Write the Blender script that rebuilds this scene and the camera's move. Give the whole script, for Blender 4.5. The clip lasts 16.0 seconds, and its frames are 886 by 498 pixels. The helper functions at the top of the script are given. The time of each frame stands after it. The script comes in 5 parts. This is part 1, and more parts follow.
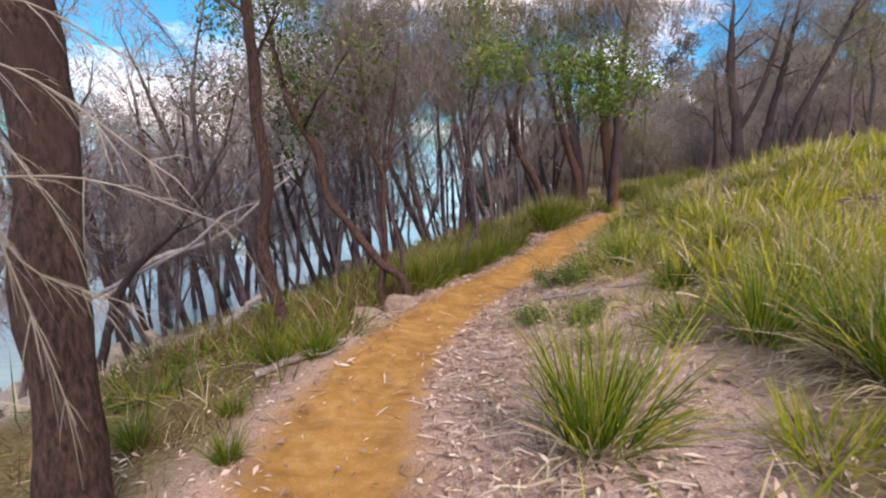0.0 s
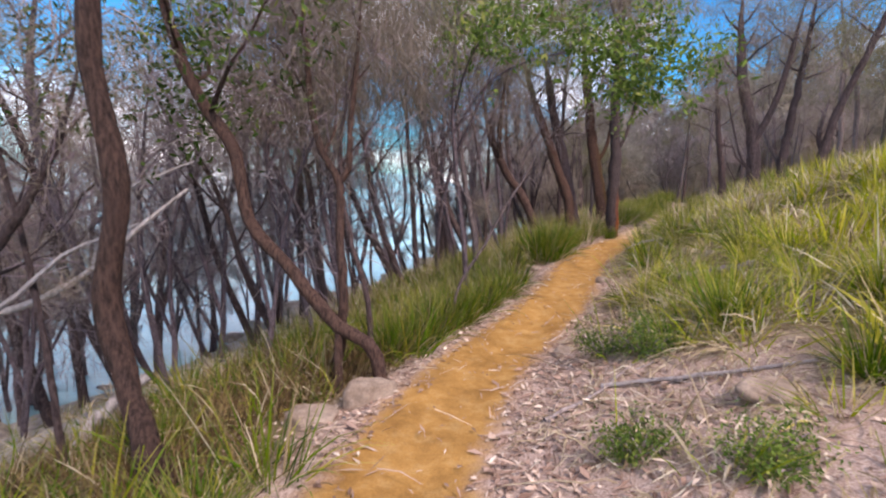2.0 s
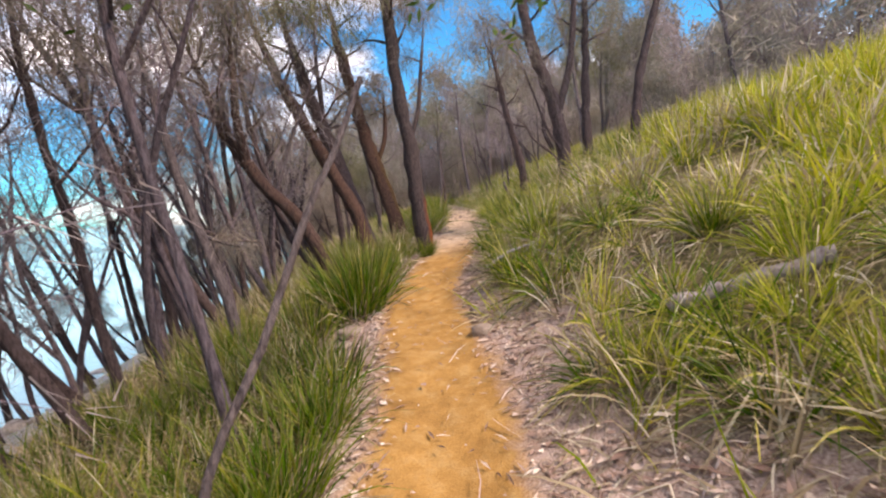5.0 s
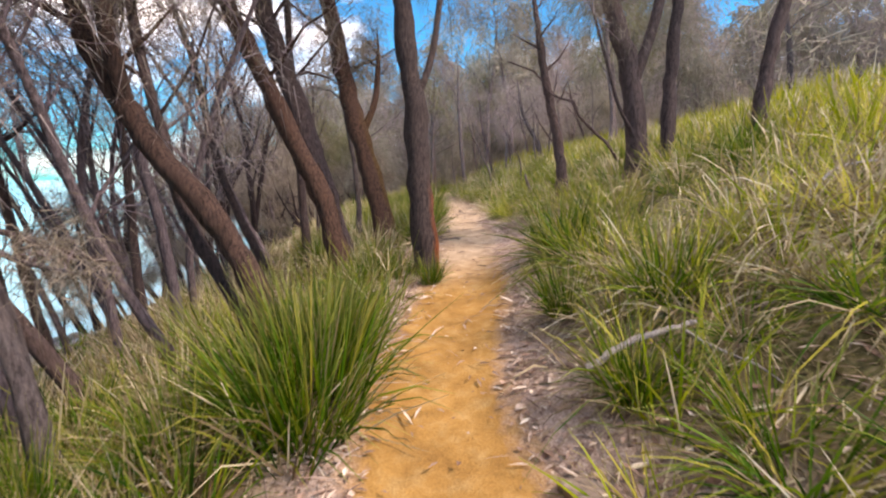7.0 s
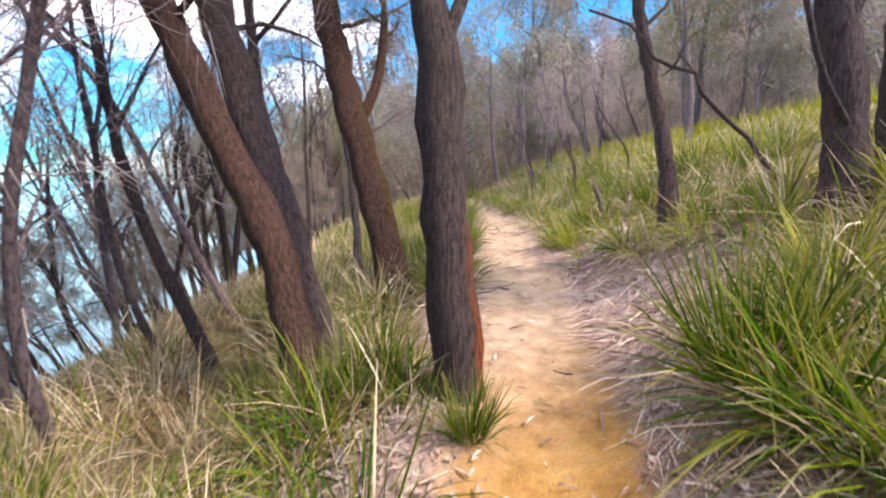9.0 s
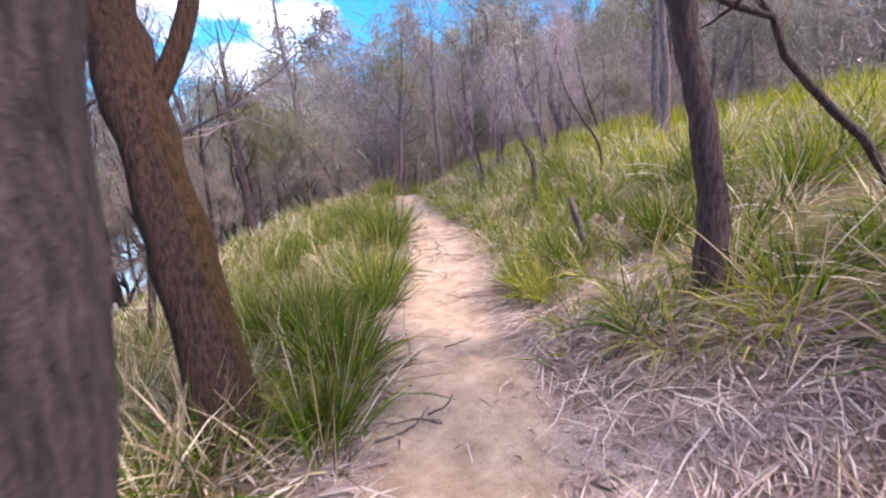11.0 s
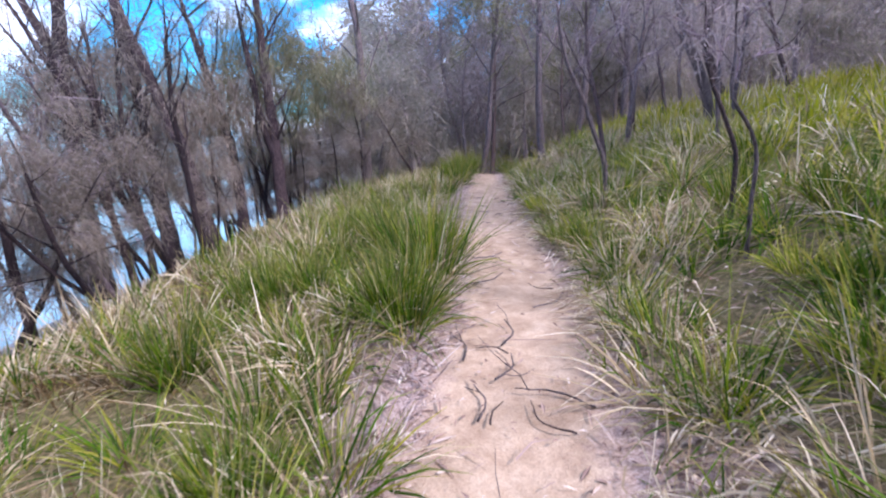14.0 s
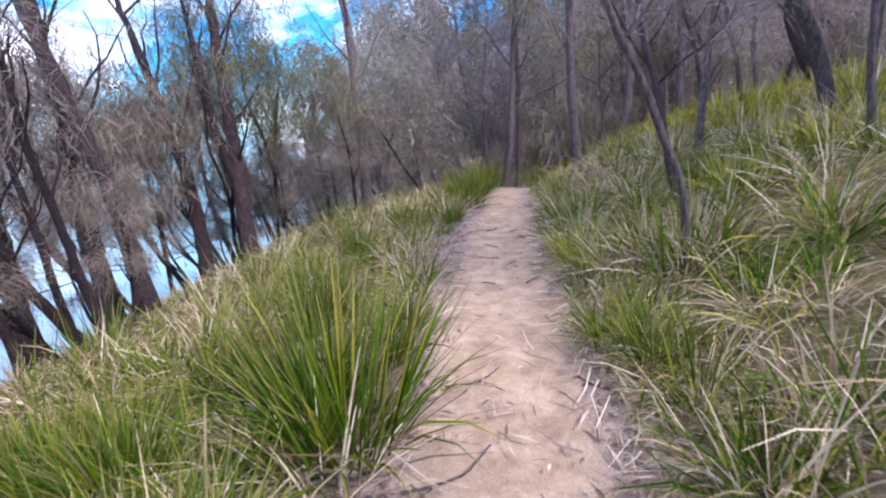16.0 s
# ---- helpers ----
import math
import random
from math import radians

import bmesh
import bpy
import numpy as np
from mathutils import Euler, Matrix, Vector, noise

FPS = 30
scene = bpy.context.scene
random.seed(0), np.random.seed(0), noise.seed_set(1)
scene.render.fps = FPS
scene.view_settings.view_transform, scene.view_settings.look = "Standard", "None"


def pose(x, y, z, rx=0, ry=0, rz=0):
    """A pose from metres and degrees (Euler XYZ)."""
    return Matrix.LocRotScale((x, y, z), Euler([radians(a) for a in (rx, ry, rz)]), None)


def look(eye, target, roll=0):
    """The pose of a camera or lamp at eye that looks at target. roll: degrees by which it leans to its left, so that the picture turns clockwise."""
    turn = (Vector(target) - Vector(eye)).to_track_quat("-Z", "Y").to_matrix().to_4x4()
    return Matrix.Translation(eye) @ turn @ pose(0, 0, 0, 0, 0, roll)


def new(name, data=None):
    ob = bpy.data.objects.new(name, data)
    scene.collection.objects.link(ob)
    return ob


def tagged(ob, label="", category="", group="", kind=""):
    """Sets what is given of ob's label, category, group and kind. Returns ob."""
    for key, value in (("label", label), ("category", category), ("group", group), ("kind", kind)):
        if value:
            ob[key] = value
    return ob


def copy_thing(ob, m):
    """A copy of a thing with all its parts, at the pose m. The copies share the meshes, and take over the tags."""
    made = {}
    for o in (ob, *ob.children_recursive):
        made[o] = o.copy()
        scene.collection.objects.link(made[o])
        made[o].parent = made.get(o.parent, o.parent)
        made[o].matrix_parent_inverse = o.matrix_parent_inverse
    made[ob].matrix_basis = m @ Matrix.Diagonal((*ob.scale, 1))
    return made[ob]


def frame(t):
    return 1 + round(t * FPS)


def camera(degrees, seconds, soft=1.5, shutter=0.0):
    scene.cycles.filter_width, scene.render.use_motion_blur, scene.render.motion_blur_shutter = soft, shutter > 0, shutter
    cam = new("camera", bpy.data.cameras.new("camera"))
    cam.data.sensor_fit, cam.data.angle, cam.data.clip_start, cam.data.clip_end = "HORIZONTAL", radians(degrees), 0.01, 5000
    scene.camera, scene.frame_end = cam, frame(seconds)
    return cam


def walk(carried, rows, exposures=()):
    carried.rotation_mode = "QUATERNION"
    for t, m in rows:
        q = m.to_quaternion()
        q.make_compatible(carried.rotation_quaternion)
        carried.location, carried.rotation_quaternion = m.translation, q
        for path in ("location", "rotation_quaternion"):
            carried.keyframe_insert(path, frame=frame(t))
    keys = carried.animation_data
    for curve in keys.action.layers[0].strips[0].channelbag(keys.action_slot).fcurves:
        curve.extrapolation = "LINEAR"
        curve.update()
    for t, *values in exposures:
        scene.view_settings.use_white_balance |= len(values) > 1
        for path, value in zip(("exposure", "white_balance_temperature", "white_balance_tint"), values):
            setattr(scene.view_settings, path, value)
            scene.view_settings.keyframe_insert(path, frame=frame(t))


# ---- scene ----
cam = camera(85.0, 16.0, soft=2.2, shutter=0.2)
PATH = [
    (0.0, (0.000, 0.000, 1.500), (-0.000, 4.886, 0.437), 2.02),
    (0.5, (-0.082, 0.541, 1.452), (-0.192, 5.403, 0.294), 1.44),
    (1.0, (-0.158, 1.127, 1.387), (-0.332, 5.972, 0.167), 2.12),
    (1.5, (-0.307, 1.741, 1.330), (-0.299, 6.710, 0.772), 2.78),
    (2.0, (-0.317, 2.438, 1.188), (0.114, 7.358, 0.409), 1.88),
    (2.5, (-0.345, 3.132, 1.110), (0.324, 8.039, 0.427), 1.20),
    (3.0, (-0.307, 3.868, 1.005), (0.810, 8.679, 0.225), 3.77),
    (3.5, (-0.225, 4.579, 0.958), (1.216, 9.316, 0.257), -1.76),
    (4.0, (-0.053, 5.232, 0.905), (2.064, 9.691, 0.105), -2.46),
    (4.2, (0.005, 5.405, 0.881), (2.271, 9.818, 0.255), -4.33),
    (6.3, (1.104, 8.219, 0.870), (4.211, 12.093, 0.287), -2.56),
    (6.5, (1.256, 8.482, 0.897), (4.195, 12.488, 0.336), -2.50),
    (7.0, (1.646, 9.024, 0.970), (4.534, 13.030, 0.188), -0.74),
    (7.5, (2.067, 9.601, 1.054), (4.803, 13.733, 0.391), -1.62),
    (8.0, (2.453, 10.263, 0.996), (5.000, 14.510, 0.307), -2.26),
    (8.5, (2.919, 10.794, 0.959), (5.454, 15.041, 0.229), -0.84),
    (9.0, (3.181, 11.373, 1.104), (5.851, 15.527, 0.323), -0.75),
    (9.2, (3.318, 11.589, 1.205), (6.207, 15.565, 0.285), 1.26),
    (11.3, (5.116, 13.411, 1.350), (8.184, 17.250, 0.429), -0.95),
    (11.5, (5.302, 13.614, 1.368), (8.338, 17.468, 0.406), 0.55),
    (12.0, (5.797, 14.179, 1.396), (8.669, 18.119, 0.288), -0.30),
    (12.5, (6.262, 14.708, 1.441), (8.961, 18.730, 0.199), 0.81),
    (13.0, (6.728, 15.276, 1.492), (9.415, 19.350, 0.403), 1.51),
    (13.5, (7.125, 15.874, 1.497), (9.410, 20.196, 0.446), -0.13),
    (14.0, (7.583, 16.441, 1.446), (9.785, 20.741, 0.159), 0.69),
    (14.5, (8.007, 16.980, 1.419), (10.255, 21.326, 0.391), 1.46),
    (15.0, (8.425, 17.495, 1.446), (10.692, 21.744, 0.100), -0.11),
    (15.5, (8.851, 18.005, 1.477), (10.982, 22.370, 0.293), -1.17),
    (16.0, (9.290, 18.495, 1.485), (11.123, 22.975, 0.231), -2.22),
]
EXPOSURE = [(0.0, 0.3, 7800, 28), (2.0, 0.5, 7400, 29), (4.0, 0.7, 8000, 28), (7.0, 0.88, 8000, 23), (8.0, 1.02, 7600, 24), (9.0, 1.2, 7400, 24), (11.5, 1.18, 6500, 33), (12.5, 0.93, 6200, 31), (14.0, 0.86, 5900, 30), (16.0, 0.84, 6100, 29)]
walk(cam, [(t, look(eye, target, roll)) for t, eye, target, roll in PATH], EXPOSURE)

# ---- sky, sun and exposure ----
SUN_UP, SUN_TURN = 48.0, 150.0
world = bpy.data.worlds.new("sky")
scene.world = world
world.use_nodes = True
wt = world.node_tree
wt.nodes.clear()
w_out = wt.nodes.new("ShaderNodeOutputWorld")
w_bg = wt.nodes.new("ShaderNodeBackground")
w_sky = wt.nodes.new("ShaderNodeTexSky")
w_sky.sky_type, w_sky.sun_disc = "NISHITA", False
w_sky.sun_elevation, w_sky.sun_rotation = radians(SUN_UP), radians(SUN_TURN)
w_sky.air_density, w_sky.dust_density, w_sky.ozone_density = 1.0, 0.3, 3.0
w_tc = wt.nodes.new("ShaderNodeTexCoord")
w_map = wt.nodes.new("ShaderNodeMapping")
w_map.inputs["Scale"].default_value = (1.0, 1.0, 2.4)
w_n = wt.nodes.new("ShaderNodeTexNoise")
w_n.inputs["Scale"].default_value, w_n.inputs["Detail"].default_value, w_n.inputs["Roughness"].default_value = 2.6, 7.0, 0.6
w_r = wt.nodes.new("ShaderNodeValToRGB")
w_r.color_ramp.elements[0].position, w_r.color_ramp.elements[1].position = 0.45, 0.63
w_r.color_ramp.elements[0].color, w_r.color_ramp.elements[1].color = (0, 0, 0, 1), (1, 1, 1, 1)
w_mix = wt.nodes.new("ShaderNodeMixRGB")
w_mix.inputs[2].default_value = (13.2, 13.5, 14.2, 1)
wt.links.new(w_tc.outputs["Generated"], w_map.inputs["Vector"])
wt.links.new(w_map.outputs["Vector"], w_n.inputs["Vector"])
wt.links.new(w_n.outputs["Fac"], w_r.inputs["Fac"])
wt.links.new(w_r.outputs["Color"], w_mix.inputs["Fac"])
w_deep = wt.nodes.new("ShaderNodeMixRGB")
w_deep.blend_type = "MULTIPLY"
w_deep.inputs[0].default_value, w_deep.inputs[2].default_value = 1.0, (0.12, 0.92, 1.3, 1)
wt.links.new(w_sky.outputs["Color"], w_deep.inputs[1])
wt.links.new(w_deep.outputs["Color"], w_mix.inputs[1])
wt.links.new(w_mix.outputs["Color"], w_bg.inputs["Color"])
wt.links.new(w_bg.outputs["Background"], w_out.inputs["Surface"])
w_bg.inputs["Strength"].default_value = 0.13
sun = new("sun", bpy.data.lights.new("sun", "SUN"))
sun.data.energy, sun.data.angle, sun.data.color = 2.95, radians(12), (1.0, 0.94, 0.84)
sun.rotation_euler = (radians(90 - SUN_UP), 0, radians(180 - SUN_TURN))

rng = np.random.default_rng(7)


# ---- materials ----
def material(name, rough=0.9):
    m = bpy.data.materials.new(name)
    m.use_nodes = True
    t = m.node_tree
    b = t.nodes["Principled BSDF"]
    b.inputs["Roughness"].default_value = rough
    b.inputs["Specular IOR Level"].default_value = 0.25
    return m, t, b


def ramp(t, fac, stops):
    r = t.nodes.new("ShaderNodeValToRGB")
    e = r.color_ramp.elements
    while len(e) < len(stops):
        e.new(0.5)
    for el, (p, c) in zip(e, stops):
        el.position, el.color = p, (*c, 1)
    t.links.new(fac, r.inputs["Fac"])
    return r.outputs["Color"]


def noise_tex(t, scale, detail=4.0, stretch=(1, 1, 1), rough=0.6):
    c = t.nodes.new("ShaderNodeTexCoord")
    mp = t.nodes.new("ShaderNodeMapping")
    mp.inputs["Scale"].default_value = stretch
    n = t.nodes.new("ShaderNodeTexNoise")
    n.inputs["Scale"].default_value, n.inputs["Detail"].default_value, n.inputs["Roughness"].default_value = scale, detail, rough
    t.links.new(c.outputs["Object"], mp.inputs["Vector"])
    t.links.new(mp.outputs["Vector"], n.inputs["Vector"])
    return n.outputs["Fac"]


def mix(t, kind, fac, a, b):
    n = t.nodes.new("ShaderNodeMixRGB")
    n.blend_type = kind
    for sock, val in ((n.inputs[0], fac), (n.inputs[1], a), (n.inputs[2], b)):
        if isinstance(val, bpy.types.NodeSocket):
            t.links.new(val, sock)
        elif isinstance(val, tuple):
            sock.default_value = (*val, 1)
        else:
            sock.default_value = val
    return n.outputs["Color"]


def bump(t, b, height, strength, distance):
    n = t.nodes.new("ShaderNodeBump")
    n.inputs["Strength"].default_value, n.inputs["Distance"].default_value = strength, distance
    t.links.new(height, n.inputs["Height"])
    t.links.new(n.outputs["Normal"], b.inputs["Normal"])


def bark(name, dark, light, patch, fissure=26.0, stain=None):
    m, t, b = material(name, 0.95)
    fine = noise_tex(t, fissure, 6, (1, 1, 0.22), 0.72)
    large = noise_tex(t, 3.2, 3, (1, 1, 0.6))
    col = ramp(t, fine, [(0.38, dark), (0.6, light)])
    col = mix(t, "MIX", ramp(t, large, [(0.5, (0, 0, 0)), (0.68, (0.75, 0.75, 0.75))]), col, patch)
    if stain:           # rust or moss on one flank: direction, distance from the base's middle, top, colour
        way, lo, top, hue = stain
        place = t.nodes.new("ShaderNodeTexCoord")
        dot = t.nodes.new("ShaderNodeVectorMath")
        dot.operation, dot.inputs[1].default_value = "DOT_PRODUCT", way
        t.links.new(place.outputs["Object"], dot.inputs[0])
        ragged = t.nodes.new("ShaderNodeMath")
        ragged.operation, ragged.inputs[1].default_value = "MULTIPLY_ADD", 0.13
        t.links.new(noise_tex(t, 9.0, 5, (1, 1, 0.35), 0.7), ragged.inputs[0])
        t.links.new(dot.outputs["Value"], ragged.inputs[2])
        flank = ramp(t, ragged.outputs[0], [(lo, (0, 0, 0)), (lo + 0.035, (0.9, 0.9, 0.9))])
        apart = t.nodes.new("ShaderNodeSeparateXYZ")
        t.links.new(place.outputs["Object"], apart.inputs[0])
        low = t.nodes.new("ShaderNodeMapRange")
        low.inputs["From Min"].default_value, low.inputs["From Max"].default_value = top, top * 0.6
        t.links.new(apart.outputs["Z"], low.inputs["Value"])
        col = mix(t, "MIX", mix(t, "MULTIPLY", 1.0, flank, low.outputs[0]), col, mix(t, "MULTIPLY", 0.8, hue, ramp(t, fine, [(0.35, (0.35, 0.3, 0.3)), (0.6, (1.2, 1.2, 1.2))])))
    info = t.nodes.new("ShaderNodeObjectInfo")
    val = ramp(t, info.outputs["Random"], [(0.0, (0.75, 0.75, 0.77)), (1.0, (1.25, 1.2, 1.15))])
    t.links.new(mix(t, "MULTIPLY", 1.0, col, val), b.inputs["Base Color"])
    bump(t, b, mix(t, "ADD", 0.6, fine, noise_tex(t, fissure * 0.35, 4, (1, 1, 0.5), 0.7)), 1.0, 0.045)
    return m


def island_leaf(name, stops, rough=0.6, through_it=0.25, dry_tip=False, vary=(0.8, 1.2), patch=0.0):
    """Leaf, blade or needle stuff: colour differs from piece to piece and a little from plant to plant."""
    m, t, b = material(name, rough)
    b.inputs["Specular IOR Level"].default_value = 0.12
    g = t.nodes.new("ShaderNodeNewGeometry")
    col = ramp(t, g.outputs["Random Per Island"], stops)
    if dry_tip:         # blades fade to straw towards their ends
        along = t.nodes.new("ShaderNodeAttribute")
        along.attribute_name = "along"
        col = mix(t, "MIX", ramp(t, along.outputs["Fac"], [(0.6, (0, 0, 0)), (1.0, (0.5, 0.5, 0.5))]), col, (0.50, 0.42, 0.18))
    info = t.nodes.new("ShaderNodeObjectInfo")
    val = ramp(t, info.outputs["Random"], [(0.0, (vary[0],) * 3), (1.0, (vary[1], vary[1] * 0.97, vary[1] * 0.94))])
    col = mix(t, "MULTIPLY", 1.0, col, val)
    if patch:           # masses of darker and lighter growth
        col = mix(t, "MULTIPLY", 1.0, col, ramp(t, noise_tex(t, patch, 3), [(0.35, (0.5, 0.48, 0.5)), (0.65, (1.15, 1.15, 1.1))]))
    t.links.new(col, b.inputs["Base Color"])
    tr = t.nodes.new("ShaderNodeBsdfTranslucent")
    t.links.new(col, tr.inputs["Color"])
    ms = t.nodes.new("ShaderNodeMixShader")
    ms.inputs[0].default_value = through_it
    t.links.new(b.outputs["BSDF"], ms.inputs[1])
    t.links.new(tr.outputs["BSDF"], ms.inputs[2])
    t.links.new(ms.outputs["Shader"], t.nodes["Material Output"].inputs["Surface"])
    return m


BARK_DARK = bark("bark_dark", (0.04, 0.029, 0.031), (0.13, 0.094, 0.096), (0.088, 0.063, 0.066), 48.0)
# darker copy of BARK_DARK: shade side of the lake trees painted in
BARK_SHADED = bark("bark_shaded", (0.022, 0.015, 0.018), (0.07, 0.05, 0.056), (0.045, 0.032, 0.037), 40.0)
BARK_BROWN = bark("bark_brown", (0.032, 0.02, 0.018), (0.13, 0.078, 0.065), (0.088, 0.052, 0.045), 48.0)
BARK_RUSTY = bark("bark_rusty", (0.04, 0.029, 0.029), (0.135, 0.098, 0.094), (0.09, 0.066, 0.063), 48.0, ((0.62, -0.78, 0.12), 0.16, 1.15, (0.34, 0.09, 0.02)))
BARK_MOSSY = bark("bark_mossy", (0.032, 0.02, 0.017), (0.125, 0.07, 0.055), (0.085, 0.048, 0.04), 48.0, ((0.8, -0.5, 0.28), 0.185, 2.4, (0.105, 0.062, 0.024)))
BARK_GREY = bark("bark_grey", (0.06, 0.048, 0.052), (0.20, 0.165, 0.17), (0.14, 0.112, 0.115), 36.0)
# paler copy of the grey bark: distance haze put into the colour
HAZED_BARK = bark("hazed_bark", (0.13, 0.105, 0.112), (0.34, 0.285, 0.295), (0.24, 0.195, 0.205), 30.0)
# mauve bark made lighter: the glow off the lake is in its colour
BARK_MAUVE = bark("bark_mauve", (0.075, 0.058, 0.068), (0.225, 0.18, 0.205), (0.155, 0.122, 0.142), 42.0)
TWIG = island_leaf("twig_bark", [(0.0, (0.13, 0.095, 0.115)), (0.6, (0.26, 0.20, 0.235)), (1.0, (0.44, 0.37, 0.41))], 0.9, 0.0)
# twigs for the same lake trees, their shade painted into the colour
TWIG_SHADED = island_leaf("shaded_twig_bark", [(0.0, (0.04, 0.03, 0.035)), (0.6, (0.09, 0.07, 0.08)), (1.0, (0.17, 0.135, 0.155))], 0.9, 0.0)
# twigs of the hillside wood, lightened in colour to stand for haze
HAZED_TWIG = island_leaf("hazed_twig_bark", [(0.0, (0.28, 0.235, 0.255)), (0.6, (0.44, 0.38, 0.405)), (1.0, (0.60, 0.53, 0.56))], 0.9, 0.15, False, (0.7, 1.15), 0.3)
NEEDLE = island_leaf("sheoak_needles", [(0.0, (0.15, 0.13, 0.10)), (0.5, (0.25, 0.215, 0.175)), (1.0, (0.36, 0.305, 0.28))], 0.7, 0.4, False, (0.75, 1.35))
# grey needles, albedo raised for the bright haze over the far wood
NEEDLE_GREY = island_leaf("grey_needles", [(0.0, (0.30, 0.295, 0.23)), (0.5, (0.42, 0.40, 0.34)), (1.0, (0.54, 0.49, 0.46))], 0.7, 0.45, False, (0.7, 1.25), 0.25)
# needles lightened in colour for the light that reaches through thin crowns
NEEDLE_MAUVE = island_leaf("mauve_needles", [(0.0, (0.26, 0.215, 0.215)), (0.5, (0.38, 0.325, 0.325)), (1.0, (0.52, 0.45, 0.46))], 0.7, 0.5, False, (0.75, 1.25))
NEEDLE_OLIVE = island_leaf("olive_needles", [(0.0, (0.12, 0.125, 0.06)), (0.5, (0.20, 0.20, 0.11)), (1.0, (0.30, 0.28, 0.18))], 0.7, 0.4)
GUM_LEAF = island_leaf("gum_leaves", [(0.0, (0.05, 0.10, 0.02)), (0.5, (0.10, 0.18, 0.035)), (0.9, (0.20, 0.28, 0.06)), (1.0, (0.34, 0.34, 0.10))], 0.45, 0.3)
GUM_DARK = island_leaf("dark_gum_leaves", [(0.0, (0.03, 0.06, 0.014)), (0.6, (0.06, 0.11, 0.025)), (1.0, (0.13, 0.19, 0.05))], 0.45, 0.3)
BLADE = island_leaf("green_blades", [(0.0, (0.016, 0.06, 0.004)), (0.4, (0.065, 0.165, 0.008)), (0.75, (0.18, 0.265, 0.014)), (1.0, (0.44, 0.38, 0.07))], 0.5, 0.3, True)
# deep green, albedo lowered further for tree shade below the trail
BLADE_DEEP = island_leaf("deep_green_shaded_blades", [(0.0, (0.018, 0.06, 0.003)), (0.45, (0.06, 0.145, 0.005)), (0.8, (0.135, 0.2, 0.008)), (1.0, (0.29, 0.265, 0.035))], 0.5, 0.3, True)
BLADE_LIME = island_leaf("lime_blades", [(0.0, (0.10, 0.19, 0.006)), (0.5, (0.30, 0.36, 0.013)), (1.0, (0.62, 0.55, 0.15))], 0.5, 0.35, True)
# lit copy of the lime blades: sun on the upper slope painted in
BLADE_SUNLIT = island_leaf("sunlit_blades", [(0.0, (0.18, 0.25, 0.004)), (0.5, (0.40, 0.43, 0.008)), (1.0, (0.64, 0.56, 0.10))], 0.5, 0.35, True)
STRAW = island_leaf("dry_blades", [(0.0, (0.22, 0.165, 0.10)), (0.5, (0.44, 0.36, 0.235)), (0.85, (0.66, 0.58, 0.43)), (1.0, (0.82, 0.76, 0.62))], 0.8, 0.2)
# darker copy of STRAW, with shade among the clumps put into its colour
STRAW_DULL = island_leaf("shade_dulled_blades", [(0.0, (0.13, 0.095, 0.055)), (0.5, (0.29, 0.23, 0.14)), (0.85, (0.48, 0.41, 0.28)), (1.0, (0.66, 0.59, 0.44))], 0.8, 0.2)
STRAW_GREY = island_leaf("fallen_straw", [(0.0, (0.17, 0.115, 0.10)), (0.5, (0.36, 0.27, 0.25)), (0.85, (0.56, 0.46, 0.42)), (1.0, (0.76, 0.68, 0.58))], 0.8, 0.05)
BROWN_FUZZ = island_leaf("brown_stems", [(0.0, (0.055, 0.035, 0.018)), (0.6, (0.13, 0.085, 0.04)), (1.0, (0.30, 0.22, 0.11))], 0.9, 0.1)
LITTER = island_leaf("leaf_litter", [(0.0, (0.16, 0.10, 0.08)), (0.5, (0.34, 0.24, 0.20)), (0.85, (0.52, 0.42, 0.36)), (1.0, (0.72, 0.64, 0.56))], 0.8, 0.0)


def dead_wood():
    m, t, b = material("dead_wood", 0.9)
    n = noise_tex(t, 40, 5, (1, 1, 0.2))
    t.links.new(ramp(t, n, [(0.3, (0.16, 0.12, 0.12)), (0.7, (0.40, 0.35, 0.34))]), b.inputs["Base Color"])
    bump(t, b, n, 0.6, 0.01)
    return m


DEAD = dead_wood()


def rock_mat():
    m, t, b = material("rock", 0.9)
    n, f = noise_tex(t, 5, 6), noise_tex(t, 60, 3)
    col = ramp(t, n, [(0.3, (0.15, 0.11, 0.085)), (0.5, (0.27, 0.21, 0.17)), (0.7, (0.38, 0.315, 0.265))])
    t.links.new(mix(t, "OVERLAY", 0.5, col, ramp(t, f, [(0.3, (0.3, 0.3, 0.3)), (0.7, (0.7, 0.7, 0.7))])), b.inputs["Base Color"])
    bump(t, b, n, 0.7, 0.03)
    return m


ROCK = rock_mat()


